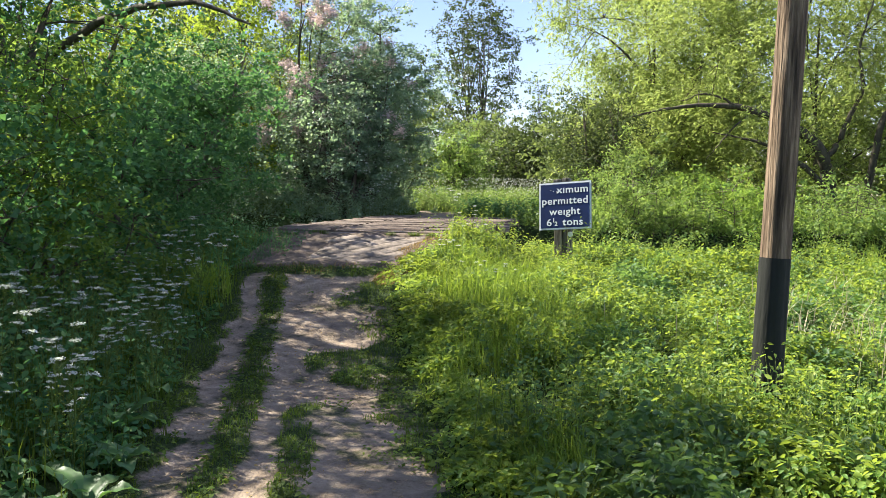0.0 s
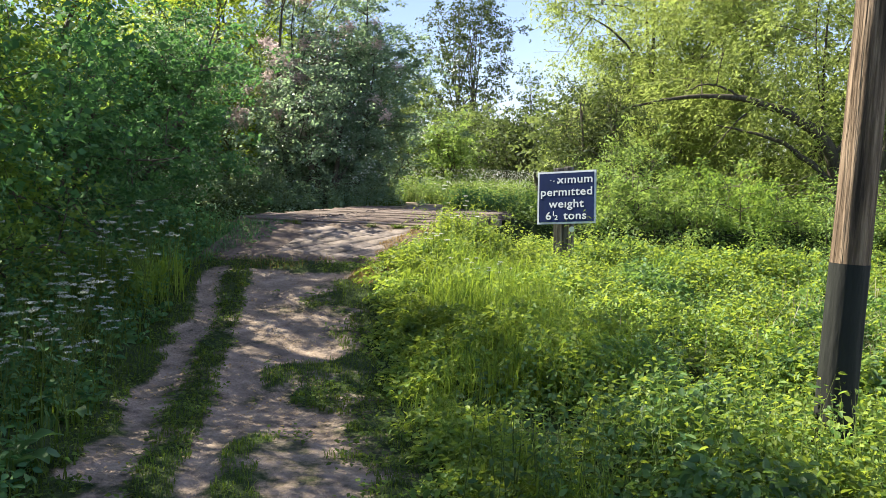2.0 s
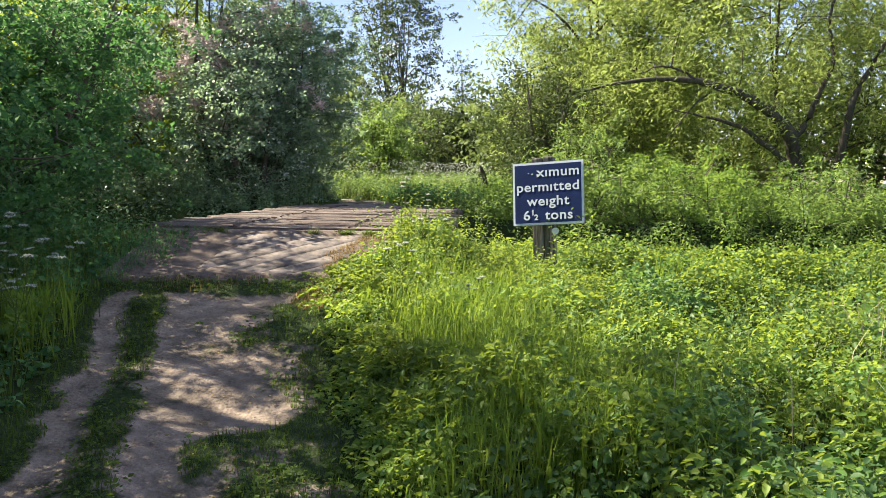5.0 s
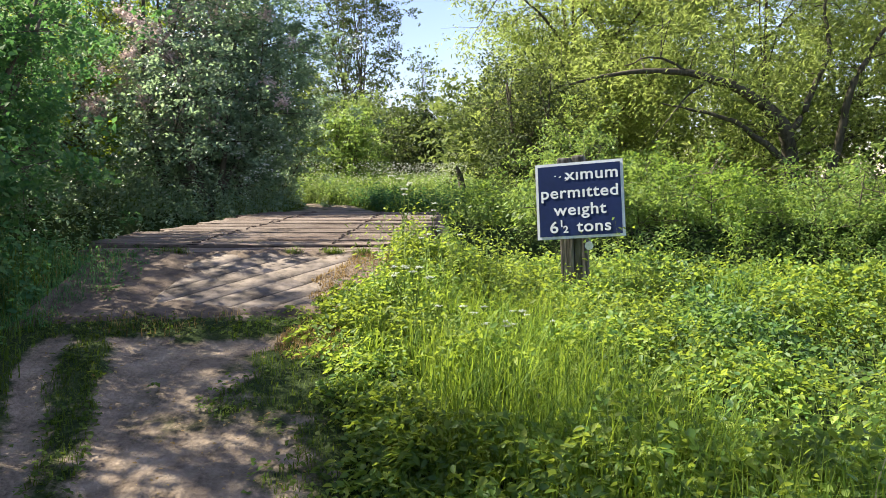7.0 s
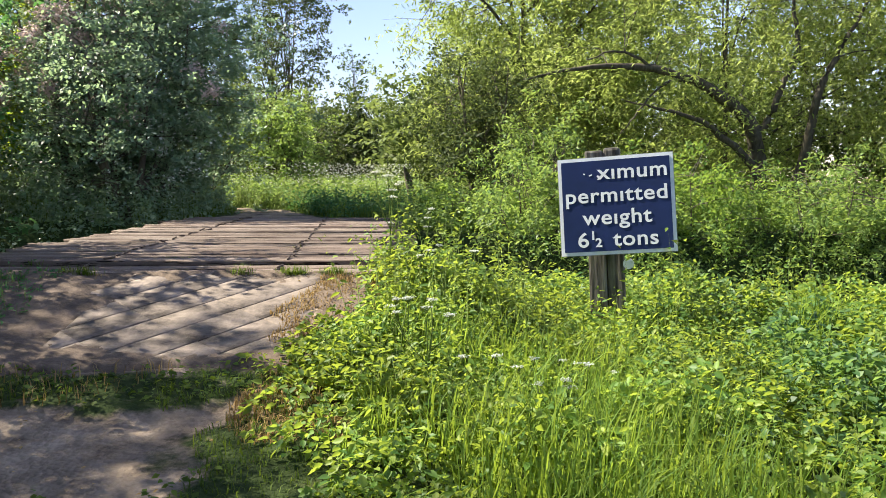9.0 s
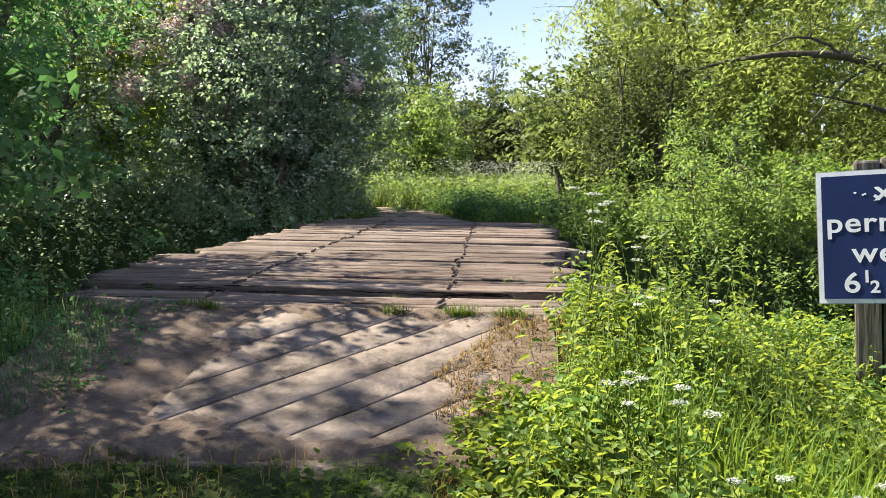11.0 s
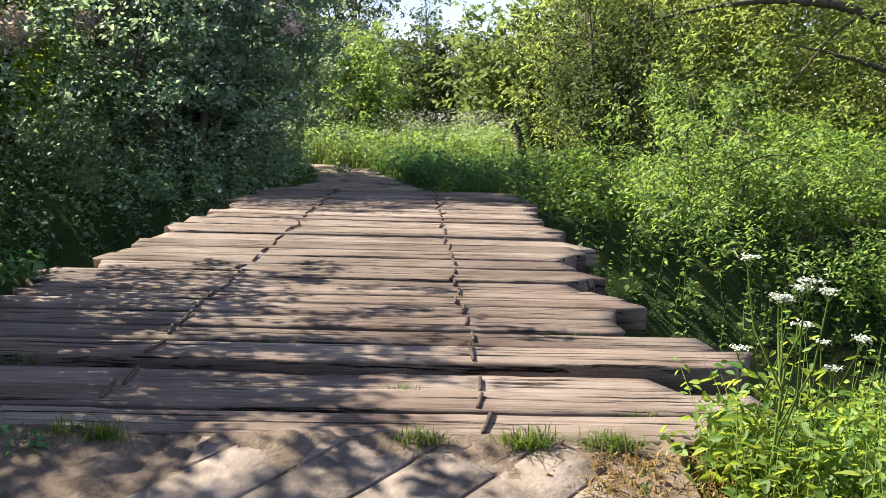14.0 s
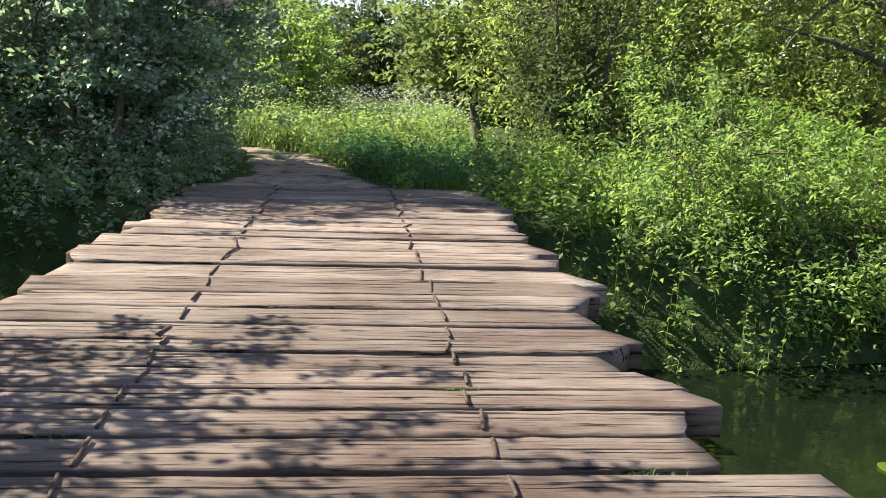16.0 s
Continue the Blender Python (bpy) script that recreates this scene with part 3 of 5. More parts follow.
tree("hedgerow_tree", "dark green tree on the near river bank", -10.8, 14.6, 7.0, 2.6, 20000, 0.10, M_HEDGE, M_BARK, 29, **HEDGE)
tree("hedgerow_tree", "dark green tree on the far river bank", -11.4, 24.5, 4.6, 2.0, 14000, 0.11, M_HEDGE, M_BARK, 30, **HEDGE)
tree("elder_bush", "dark green elder bush on the near river bank", -5.5, 14.3, 3.5, 1.35, 25000, 0.070, M_HEDGE, M_BARK, 16, lo=0.0, lean=(0.6, 1.5), clumps=60, category="bush", stems=3, sigma=0.3)
tree("hawthorn", "dense dark hawthorn beyond the river", -5.0, 25.8, 6.1, 2.1, 34000, 0.082, M_HAW, M_BARK, 18, lo=0.0, full=0.35, clumps=120, stems=3, blossom=1500, sigma=0.34, sprays=9, spray=0.24, petal=M_WHITE)
tree("hawthorn", "hawthorn with fading pinkish blossom beyond the river", -6.0, 23.7, 5.9, 1.35, 11000, 0.075, M_HAW, M_BARK, 20, lo=0.0, full=0.5, clumps=80, stems=2, blossom=24000, sigma=0.34, petal_low=0.28)
tree("hawthorn", "dense rounded dark hawthorn beside the far path", -4.75, 24.5, 4.1, 1.5, 24000, 0.075, M_HAW, M_BARK, 27, lo=0.0, full=0.35, clumps=85, stems=3, blossom=500, sigma=0.3, petal=M_WHITE)
tree("hawthorn", "low dark hawthorn leaning over the water", -5.0, 22.9, 3.2, 1.6, 20000, 0.075, M_HAW, M_BARK, 19, lo=0.0, full=0.4, clumps=80, stems=3, blossom=1800, petal=M_WHITE)
tree("hawthorn", "dark hawthorn shading the water", -8.4, 22.6, 4.2, 1.9, 14000, 0.085, M_HAW, M_BARK, 28, lo=0.0, full=0.4, clumps=80, stems=2)
# Fifth bush added to shade the weeds and slab on this side.
for i, (bx, by, bh, bs) in enumerate(((-3.9, 5.0, 2.4, 1.1), (-4.1, 7.2, 2.7, 1.15), (-4.3, 9.3, 2.6, 1.1), (-4.6, 11.6, 2.4, 1.1), (-5.3, 13.1, 2.7, 1.1))):
    # Third bush takes a brighter leaf to paint sun on the hedge.
    tree("hedge_bush", "leafy dark green bush at the foot of the hedge", bx, by, bh, bs, 13000, 0.064, (M_HEDGE, M_HEDGE, M_LIME, M_HEDGE, M_HEDGE)[i], M_BARK, 130 + i, lo=0.0, full=0.4, clumps=50, sigma=0.28, stems=3,
         category="bush", group="hedge foot", trunk=0.06)
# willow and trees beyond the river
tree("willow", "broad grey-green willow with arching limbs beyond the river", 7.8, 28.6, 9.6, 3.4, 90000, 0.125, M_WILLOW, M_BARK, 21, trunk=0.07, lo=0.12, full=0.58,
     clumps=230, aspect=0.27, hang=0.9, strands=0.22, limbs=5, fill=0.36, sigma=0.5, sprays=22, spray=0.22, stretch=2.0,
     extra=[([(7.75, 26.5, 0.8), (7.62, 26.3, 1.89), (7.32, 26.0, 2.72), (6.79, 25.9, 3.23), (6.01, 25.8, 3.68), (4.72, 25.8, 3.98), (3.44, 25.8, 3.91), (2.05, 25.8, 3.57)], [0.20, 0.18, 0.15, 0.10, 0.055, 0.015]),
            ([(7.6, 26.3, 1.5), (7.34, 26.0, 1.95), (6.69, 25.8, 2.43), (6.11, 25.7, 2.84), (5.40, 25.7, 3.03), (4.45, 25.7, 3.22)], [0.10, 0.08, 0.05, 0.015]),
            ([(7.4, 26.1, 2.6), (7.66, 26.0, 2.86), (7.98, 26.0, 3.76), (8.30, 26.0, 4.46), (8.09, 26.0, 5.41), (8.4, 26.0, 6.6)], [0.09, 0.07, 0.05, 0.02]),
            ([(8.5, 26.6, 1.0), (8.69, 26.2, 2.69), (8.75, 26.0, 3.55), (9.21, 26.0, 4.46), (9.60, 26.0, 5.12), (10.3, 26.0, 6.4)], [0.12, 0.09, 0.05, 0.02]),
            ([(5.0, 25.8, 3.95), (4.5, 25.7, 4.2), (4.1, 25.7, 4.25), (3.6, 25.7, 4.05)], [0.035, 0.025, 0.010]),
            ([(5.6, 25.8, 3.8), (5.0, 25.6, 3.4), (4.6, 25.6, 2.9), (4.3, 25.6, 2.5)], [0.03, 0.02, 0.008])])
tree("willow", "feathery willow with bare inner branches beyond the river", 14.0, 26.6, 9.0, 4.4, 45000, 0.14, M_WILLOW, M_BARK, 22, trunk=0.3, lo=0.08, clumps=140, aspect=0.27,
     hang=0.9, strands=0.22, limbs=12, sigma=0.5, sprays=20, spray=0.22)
BANK = dict(lo=0.0, full=0.42, sigma=0.32, sprays=6, spray=0.24, stems=4, category="bush", group="bank bushes", aspect=0.38, hang=0.5, trunk=0.07, strands=0.13, z=-0.6)
for i, (bx, by, bh, bs) in enumerate(((0.7, 22.3, 2.0, 1.0), (2.0, 21.9, 2.6, 1.4), (3.5, 21.6, 2.0, 1.2), (4.7, 22.1, 2.5, 1.5), (6.6, 21.6, 2.5, 1.6), (8.9, 21.8, 2.5, 1.7), (11.6, 21.8, 2.7, 1.9), (14.4, 22.0, 3.5, 2.0), (2.3, 24.2, 3.3, 1.3), (4.3, 24.6, 2.8, 1.4), (11.2, 24.3, 3.6, 1.8), (14.2, 24.2, 4.6, 1.8))):
    tree("bank_bush", "bright leafy sallow bush overhanging the river", bx, by, bh, bs, 14500, 0.086, M_BANK if i % 3 else M_LIME, M_BARK, 100 + i, clumps=60, **BANK)
tree("sallow_bush", "grey-green sallow bush behind the bank", 1.6, 26.0, 3.4, 1.6, 16000, 0.10, M_DUSK, M_BARK, 110, lo=0.0, clumps=70, stems=3, category="bush", aspect=0.4)
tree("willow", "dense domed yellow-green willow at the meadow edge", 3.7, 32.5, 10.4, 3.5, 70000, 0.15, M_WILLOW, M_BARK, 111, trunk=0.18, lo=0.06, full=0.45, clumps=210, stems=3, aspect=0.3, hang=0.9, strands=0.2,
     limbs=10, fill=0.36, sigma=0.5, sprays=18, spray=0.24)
tree("meadow_shrub", "bright green shrub at the bend of the far path", -3.2, 32.0, 2.7, 1.1, 13000, 0.09, M_BANK, M_BARK, 112, lo=0.0, clumps=45, stems=3, category="bush")
tree("meadow_shrub", "bright green shrub beside the far path", -5.2, 33.0, 2.9, 1.4, 12000, 0.10, M_FAR, M_BARK, 113, lo=0.0, clumps=50, stems=3, category="bush")
tree("dark_thicket", "dark round thicket behind the meadow", -1.7, 45.0, 3.9, 2.0, 12000, 0.17, M_DUSK, M_BARK, 114, lo=0.0, clumps=70, stems=3, category="bush", sigma=0.45)
tree("tall_birch", "slender open-crowned birch against the sky", -6.2, 60.0, 13.9, 3.1, 16000, 0.17, M_DUSK, M_BARK, 23, trunk=0.17, lo=0.22, full=0.48, clumps=190, sigma=0.42, limbs=34, stems=4, sprays=10, hang=0.6)
tree("sapling", "thin leaning sapling in front of the far trees", -1.9, 58.0, 8.6, 1.0, 1500, 0.16, M_FAR, M_PALEBARK, 24, trunk=0.09, lo=0.35, clumps=26, limbs=10)
# woods behind the meadow
FAR = dict(lo=0.0, full=0.4, sigma=0.7, stems=2, group="far woods", limbs=6, sprays=12)
rng = np.random.default_rng(77)
for i, (fx, fy, fh, fs) in enumerate(((-24, 44, 11, 4.5), (-17.5, 45, 10.5, 4.2), (-12.3, 46, 9.2, 3.4), (-9.0, 50, 6.2, 3.2), (-4.6, 54, 5.2, 3.0), (0.9, 54, 4.4, 3.0), (4.6, 44, 6.0, 3.0),
                                      (8.5, 42, 9.5, 4.0), (15.0, 40, 10.5, 4.6), (22, 38, 11, 4.8), (28, 34, 11, 4.5), (5.5, 37, 5.0, 2.8), (10.5, 36, 5.0, 3.0), (15.5, 34, 5.5, 3.2), (20.5, 33, 6, 3.2), (1.8, 40, 4.2, 2.4), (-14, 34, 8.0, 3.2), (-21, 27, 9, 3.6), (-15, 19, 6.0, 2.8), (19, 27, 9.5, 3.6), (-30, 36, 11, 4.5))):
    tree("far_tree", "pale green tree in the woods behind the meadow", fx, fy, fh, fs, 8000, 0.24, (M_FAR, M_DUSK, M_FAR, M_FAR)[i % 4], M_BARK, 200 + i, clumps=85, **FAR)

for i, (fx, fy, fh, fs) in enumerate(((-11, 30, 4.2, 2.6), (-15.5, 25.5, 4.5, 2.8), (-9.0, 34.5, 3.6, 2.4), (-17, 17, 5, 2.8), (-20, 21, 5, 3.0))):
    tree("far_thicket", "shaded thicket under the far trees", fx, fy, fh, fs, 8000, 0.20, M_HEDGE, M_BARK, 240 + i, lo=0.0, full=0.3, clumps=60, sigma=0.5, stems=3, category="bush", group="far woods")

# broken stump at the bank
stump = root("stump", 0.02, 26.5, 0.6, "broken leaning grey stump at the edge of the meadow", "stump")
b = Builder()
b.add(*tube_arrays(np.array([[0.16, 0, -0.1], [0.12, 0, 0.25], [0.03, 0, 0.7], [-0.05, 0, 1.05], [-0.12, 0, 1.25]]), [0.13, 0.10, 0.085, 0.07, 0.02], 9))
child("wood", b.mesh("wood", M_BARK, True), stump)


# ---- sign ----
def box(bm, sx, sy, sz, at=(0, 0, 0), bevel=0.0):
    g = bmesh.ops.create_cube(bm, size=1.0, matrix=Matrix.Translation(at) @ Matrix.Diagonal((sx, sy, sz, 1)))
    if bevel:
        edges = list({e for v in g["verts"] for e in v.link_edges})
        bmesh.ops.bevel(bm, geom=edges, offset=bevel, segments=2, affect="EDGES", profile=0.6)


def lettering(parent, text, x, z, size, squeeze=1.0):
    cu = bpy.data.curves.new("lettering", "FONT")
    cu.body, cu.size, cu.extrude, cu.offset = text, size, 0.0008, 0.0022
    cu.align_x = "CENTER"
    cu.space_character = 1.08
    tmp = new("tmp", cu)
    dg = bpy.context.evaluated_depsgraph_get()
    me = bpy.data.meshes.new_from_object(tmp.evaluated_get(dg))
    bpy.data.objects.remove(tmp)
    me.materials.clear()
    me.materials.append(M_SIGNWHITE)
    ob = child("lettering", me, parent, at=pose(x, -0.0145, z, 90, 0, 0) @ Matrix.Diagonal((squeeze, 1, 1, 1)))
    return tagged(ob, "white lettering")


sign = root("weight_limit_sign", 0.87, 13.52, 0.0, "leaning blue weight limit sign with white border on a wooden post", "sign", turn=-19)
board = new("board")
bm = bmesh.new()
box(bm, 0.75, 0.006, 0.65, (0, 0, 0), 0.0)
board_at = pose(0, -0.085, 1.40, -7, -4.4, 0)
plate = part("board", bm, M_SIGNBACK, sign, "flat metal board", board_at)
bpy.data.objects.remove(board)
bm = bmesh.new()
box(bm, 0.744, 0.004, 0.644, (0, -0.006, 0))
part("border", bm, M_SIGNWHITE, plate, "worn white border")
bm = bmesh.new()
box(bm, 0.70, 0.004, 0.60, (0, -0.0105, 0))
part("face", bm, M_BLUE, plate, "faded dark blue face")
lettering(plate, "xımum", 0.112, 0.175, 0.136, 1.13)
lettering(plate, "permıtted", 0.0, 0.025, 0.136, 1.13)
lettering(plate, "weıght", 0.0, -0.122, 0.136, 1.13)
lettering(plate, "6", -0.225, -0.268, 0.136, 1.13)
lettering(plate, "1", -0.160, -0.220, 0.08, 1.1)
lettering(plate, "2", -0.125, -0.270, 0.08, 1.1)
lettering(plate, "tons", 0.115, -0.268, 0.136, 1.13)
for i, (sx, sz, w, h, a) in enumerate(((-0.105, 0.19, 0.028, 0.014, 35), (-0.16, 0.205, 0.02, 0.008, -20), (-0.20, 0.215, 0.012, 0.008, 10))):
    bm = bmesh.new()
    box(bm, w, 0.0014, h)
    part("worn_letter", bm, M_SIGNWHITE, plate, "remains of a worn letter", pose(sx, -0.0138, sz, 0, a, 0))
bm = bmesh.new()
box(bm, 0.118, 0.12, 1.97, (-0.061, 0, 0.78), 0.014)
part("post", bm, M_POST, sign, "square weathered timber post", pose(0, 0, 0, -3, -3.5, 0))
bm = bmesh.new()
box(bm, 0.11, 0.11, 2.0, (0.058, 0, 0.78), 0.02)
part("post", bm, M_POST, sign, "square weathered timber post", pose(0, 0, 0, -3, -3.5, 0))
bm = bmesh.new()
bmesh.ops.create_cone(bm, cap_ends=True, segments=24, radius1=0.036, radius2=0.034, depth=0.012, matrix=Matrix.Rotation(radians(90), 4, "X"))
part("reflector", bm, M_SIGNWHITE, sign, "small round white disc", pose(0.085, -0.09, 1.015, -3, 0, 0))

# ---- telegraph pole ----
pole = root("telegraph_pole", 2.31, 7.48, -0.05, "weathered timber pole with a tarred black foot among brambles", "pole")
rng = np.random.default_rng(5)


def pole_arrays(z0, z1, r0, r1, rings, sides=40):
    ang = np.linspace(0, 2 * np.pi, sides, endpoint=False)
    zz = np.linspace(z0, z1, rings)
    V, F = [], []
    for i, z in enumerate(zz):
        k = i / (rings - 1)
        r = r0 + (r1 - r0) * k
        crack = 1 - 0.10 * np.maximum(0, np.sin(ang * 7 + 0.7 * math.sin(z * 1.3))) ** 8 - 0.035 * np.sin(ang * 11 + 0.8 * z + math.sin(z * 2.7)) ** 4
        for a, c in zip(ang, crack):
            V.append((math.cos(a) * r * c, math.sin(a) * r * c, z))
    for i in range(rings - 1):
        for j in range(sides):
            F.append((i * sides + j, i * sides + (j + 1) % sides, (i + 1) * sides + (j + 1) % sides, (i + 1) * sides + j))
    return np.array(V), np.array(F)


lean = pose(0, 0, 0, 0, 1.6, 0)
b = Builder()
b.add(*pole_arrays(0.0, 1.23, 0.106, 0.101, 12))
child("tarred_foot", b.mesh("tarred_foot", M_TAR, True), pole, "black tarred foot", lean)
b = Builder()
b.add(*pole_arrays(1.23, 8.0, 0.099, 0.08, 50))
child("shaft", b.mesh("shaft", M_POLE, True), pole, "split brown timber shaft", lean)

# ---- bridge ----
bridge = root("timber_bridge", 0, 0, 0, "low bridge of heavy weathered grey-brown timbers over the river", "bridge", kind="structure")
EDGES = [13.66, 13.93, 14.19, 14.51, 14.80, 15.05, 15.33, 15.61, 15.83, 16.08, 16.32, 16.50, 16.78, 17.09, 17.41, 17.78, 18.21, 18.50, 18.81,
         19.28, 19.53, 19.77, 20.03, 20.29, 20.74, 21.08, 21.42, 21.77, 22.06, 22.36, 22.65]
rng = np.random.default_rng(8)


def plank_arrays(x0, x1, y0, y1, top, thick, rng):
    """A worn baulk: wavy edges, rounded arris, broken ends."""
    n = 34
    t = np.linspace(0, 1, n)
    ph = rng.uniform(0, 6, 6)
    cut0, cut1 = rng.uniform(-0.05, 0.05), rng.uniform(-0.10, 0.10)
    V = []
    for k in t:
        wob0 = 0.004 * math.sin(k * 7 + ph[0]) + rng.normal() * 0.003
        wob1 = 0.004 * math.sin(k * 6 + ph[2]) + rng.normal() * 0.003
        sag = 0.004 * math.sin(k * 4 + ph[4]) + rng.normal() * 0.0008
        a, c = y0 + wob0, y1 + wob1
        prof = ((a, -thick), (a, -0.014), (a + 0.003, -0.004), (a + 0.010, 0), (a + (c - a) * 0.3, 0.002), (a + (c - a) * 0.62, -0.001), (c - 0.010, 0.0), (c - 0.003, -0.004), (c, -0.014), (c, -thick))
        for yy, zz in prof:
            u = (yy - a) / (c - a)
            x = x0 + (x1 - x0) * k + (cut0 * (u - 0.5) * (1 - k) ** 30 + cut1 * (u - 0.5) * k ** 30) * 2
            x += 0.018 * math.sin(u * 23 + ph[1]) * (k ** 40 + (1 - k) ** 40)
            V.append((x, yy, top + zz + (sag if zz > -0.1 else 0)))
    m = len(prof)
    F = []
    for i in range(n - 1):
        for j in range(m):
            F.append((i * m + j, i * m + (j + 1) % m, (i + 1) * m + (j + 1) % m, (i + 1) * m + j))
    ends = [tuple(range(m))[::-1], tuple((n - 1) * m + j for j in range(m))]
    return np.array(V), [np.array(F), np.array(ends)]


RIGHT = {0: -0.55, 1: -0.35, 2: -0.62, 3: -0.22, 4: -0.30, 5: -0.66, 6: -0.62, 7: -0.46, 8: -0.55, 9: -0.72, 10: -0.60, 11: -0.52, 12: -0.62}
LEFT = {0: -3.35, 1: -3.55, 2: -3.7, 9: -3.93, 10: -3.98}
for i in range(len(EDGES) - 1):
    y0, y1 = EDGES[i] + rng.uniform(0.006, 0.03), EDGES[i + 1] - rng.uniform(0.004, 0.02)
    x1 = RIGHT.get(i, -0.46 + rng.uniform(-0.14, 0.12))
    x0 = LEFT.get(i, -3.78 + rng.uniform(-0.12, 0.12))
    top = 0.945 + rng.uniform(-0.011, 0.009) - (0.04 if i == 2 else 0)
    top = 0.937 if i == 0 else top
    b = Builder()
    b.add(*plank_arrays(x0, x1, y0, y1, top, 0.14, rng))
    child("plank", b.mesh("plank", M_PLANK), bridge)
    for x in (-1.39 - 0.015 * (y0 - 14), -2.78):
        if i == 0 and x < -2:
            continue
        L = (y1 - y0) * rng.uniform(0.6, 0.92)
        c = np.array([x + rng.normal() * 0.012, (y0 + y1) / 2 + rng.uniform(-0.03, 0.03), top + 0.009])
        d = np.array([rng.normal() * 0.10 + 0.04, 1, rng.normal() * 0.03])
        b = Builder()
        b.add(*tube_arrays(np.stack([c - d * L * 0.5, c - d * L * 0.49, c - d * L * 0.25, c + d * L * 0.25, c + d * L * 0.49, c + d * L * 0.5]), [0.0005, 0.0075, 0.0085, 0.0085, 0.0075, 0.0005], 8))
        child("rod", b.mesh("rod", M_RUST, True), bridge, "rusty steel rod")
for x in (-3.3, -2.5, -1.7, -0.95):
    bm = bmesh.new()
    box(bm, 0.26, 9.2, 0.34, (x, 18.1, 0.63), 0.015)
    part("beam", bm, M_BEAM, bridge, "dark timber beam")
# Both abutments reuse the near-black joint colour.
for y in (14.35, 22.05):
    bm = bmesh.new()
    box(bm, 3.6, 0.45, 1.6, (-2.15, y, -0.35), 0.03)
    part("abutment", bm, M_JOINT, bridge, "dark abutment")


# ---- undergrowth ----
def scatter(rng, n, x0, x1, y0, y1, keep):
    x, y = rng.uniform(x0, x1, n), rng.uniform(y0, y1, n)
    k = keep(x, y)
    return x[k], y[k]


mound = np.random.default_rng(29)
MOUND_X, MOUND_Y, MOUND_H = mound.uniform(-2, 15, 400), mound.uniform(1, 16, 400), mound.uniform(0.6, 1.2, 400)


def tall(x, y):
    """Height of the growth on the sunny side, in metres."""
    e = x - path_right(y)
    d = (x[:, None] - MOUND_X[None, :]) ** 2 + (y[:, None] - MOUND_Y[None, :]) ** 2
    f = MOUND_H[np.argmin(d, axis=1)] * np.clip(1.35 - np.sqrt(d.min(axis=1)) * 1.25, 0.35, 1.3)
    h = np.clip(0.05 + e * 0.5, 0.06, 0.50) * np.clip(f, 0.5, 1.05) + 0.05 * np.clip((y - 10) / 4, 0, 1)
    sign_side = (x > -0.6) & (x < 2.3) & (y > 10.3)
    return np.where(sign_side, np.minimum(h, 0.40 + 0.08 * np.sin(x * 5 + y * 3)), h)


def field_keep(x, y):
    return (x > path_right(y) + 0.06 + 0.22 * ((y > 11.4) & (y < 13.7)) + 0.12 * wobble(x, y, 3.1)) & (river(y, x) < 0.55) & ((x > 0.3) | (y < 13.7) | (y > 22))


def leafy_stems(name, label, xs, ys, hs, per, leaf_size, leaf, seed, aspect=0.6, stems=True, dist=1.0, category="undergrowth", hang=0.5, zs=None, fine=False):
    """Upright stems with leaves in pairs all the way up."""
    rng = np.random.default_rng(seed)
    n = len(xs)
    zs = land(xs, ys) if zs is None else zs
    leanx, leany = rng.normal(size=n) * 0.16, rng.normal(size=n) * 0.16
    t = np.tile((np.arange(per) + 0.6) / per, (n, 1)) + rng.uniform(-0.03, 0.03, (n, per))
    az = rng.uniform(0, 6.28, (n, 1)) + np.arange(per)[None, :] * np.pi / 2 * 1.02 + (np.arange(per)[None, :] % 2) * np.pi
    d = np.stack([np.cos(az), np.sin(az), 0.15 * np.ones_like(az)], axis=-1)
    base = np.stack([xs[:, None] + leanx[:, None] * t * hs[:, None], ys[:, None] + leany[:, None] * t * hs[:, None], zs[:, None] + hs[:, None] * t], axis=-1)
    P = (base + d * 0.012).reshape(-1, 3)
    s = (leaf_size * (1.15 - 0.55 * t) * rng.uniform(0.65, 1.3, (n, per))).reshape(-1)
    b = Builder()
    b.add(*leaf_arrays(P, s, rng, 0.75, aspect, 0.09, d.reshape(-1, 3), hang, fine))
    ob = new(name, b.mesh(name, leaf))
    tagged(ob, label, category, kind="stuff")
    if stems:
        S = np.stack([xs, ys, zs - 0.03], axis=1)
        T = np.stack([xs + leanx * hs, ys + leany * hs, zs + hs], axis=1)
        a = rng.uniform(0, 6.28, n)
        w = np.stack([np.cos(a), np.sin(a), 0 * a], axis=1) * 0.004
        w2 = np.stack([-np.sin(a), np.cos(a), 0 * a], axis=1) * 0.004
        V = np.stack([S + w, S - w * 0.5 + w2, S - w * 0.5 - w2, T], axis=1).reshape(-1, 3)
        i = np.arange(n)[:, None] * 4
        F = np.concatenate([i + np.array([[0, 1, 3]]), i + np.array([[1, 2, 3]]), i + np.array([[2, 0, 3]])])
        child("stems", raw_mesh("stems", V, F, M_STEM), ob)
    return ob


rng = np.random.default_rng(31)


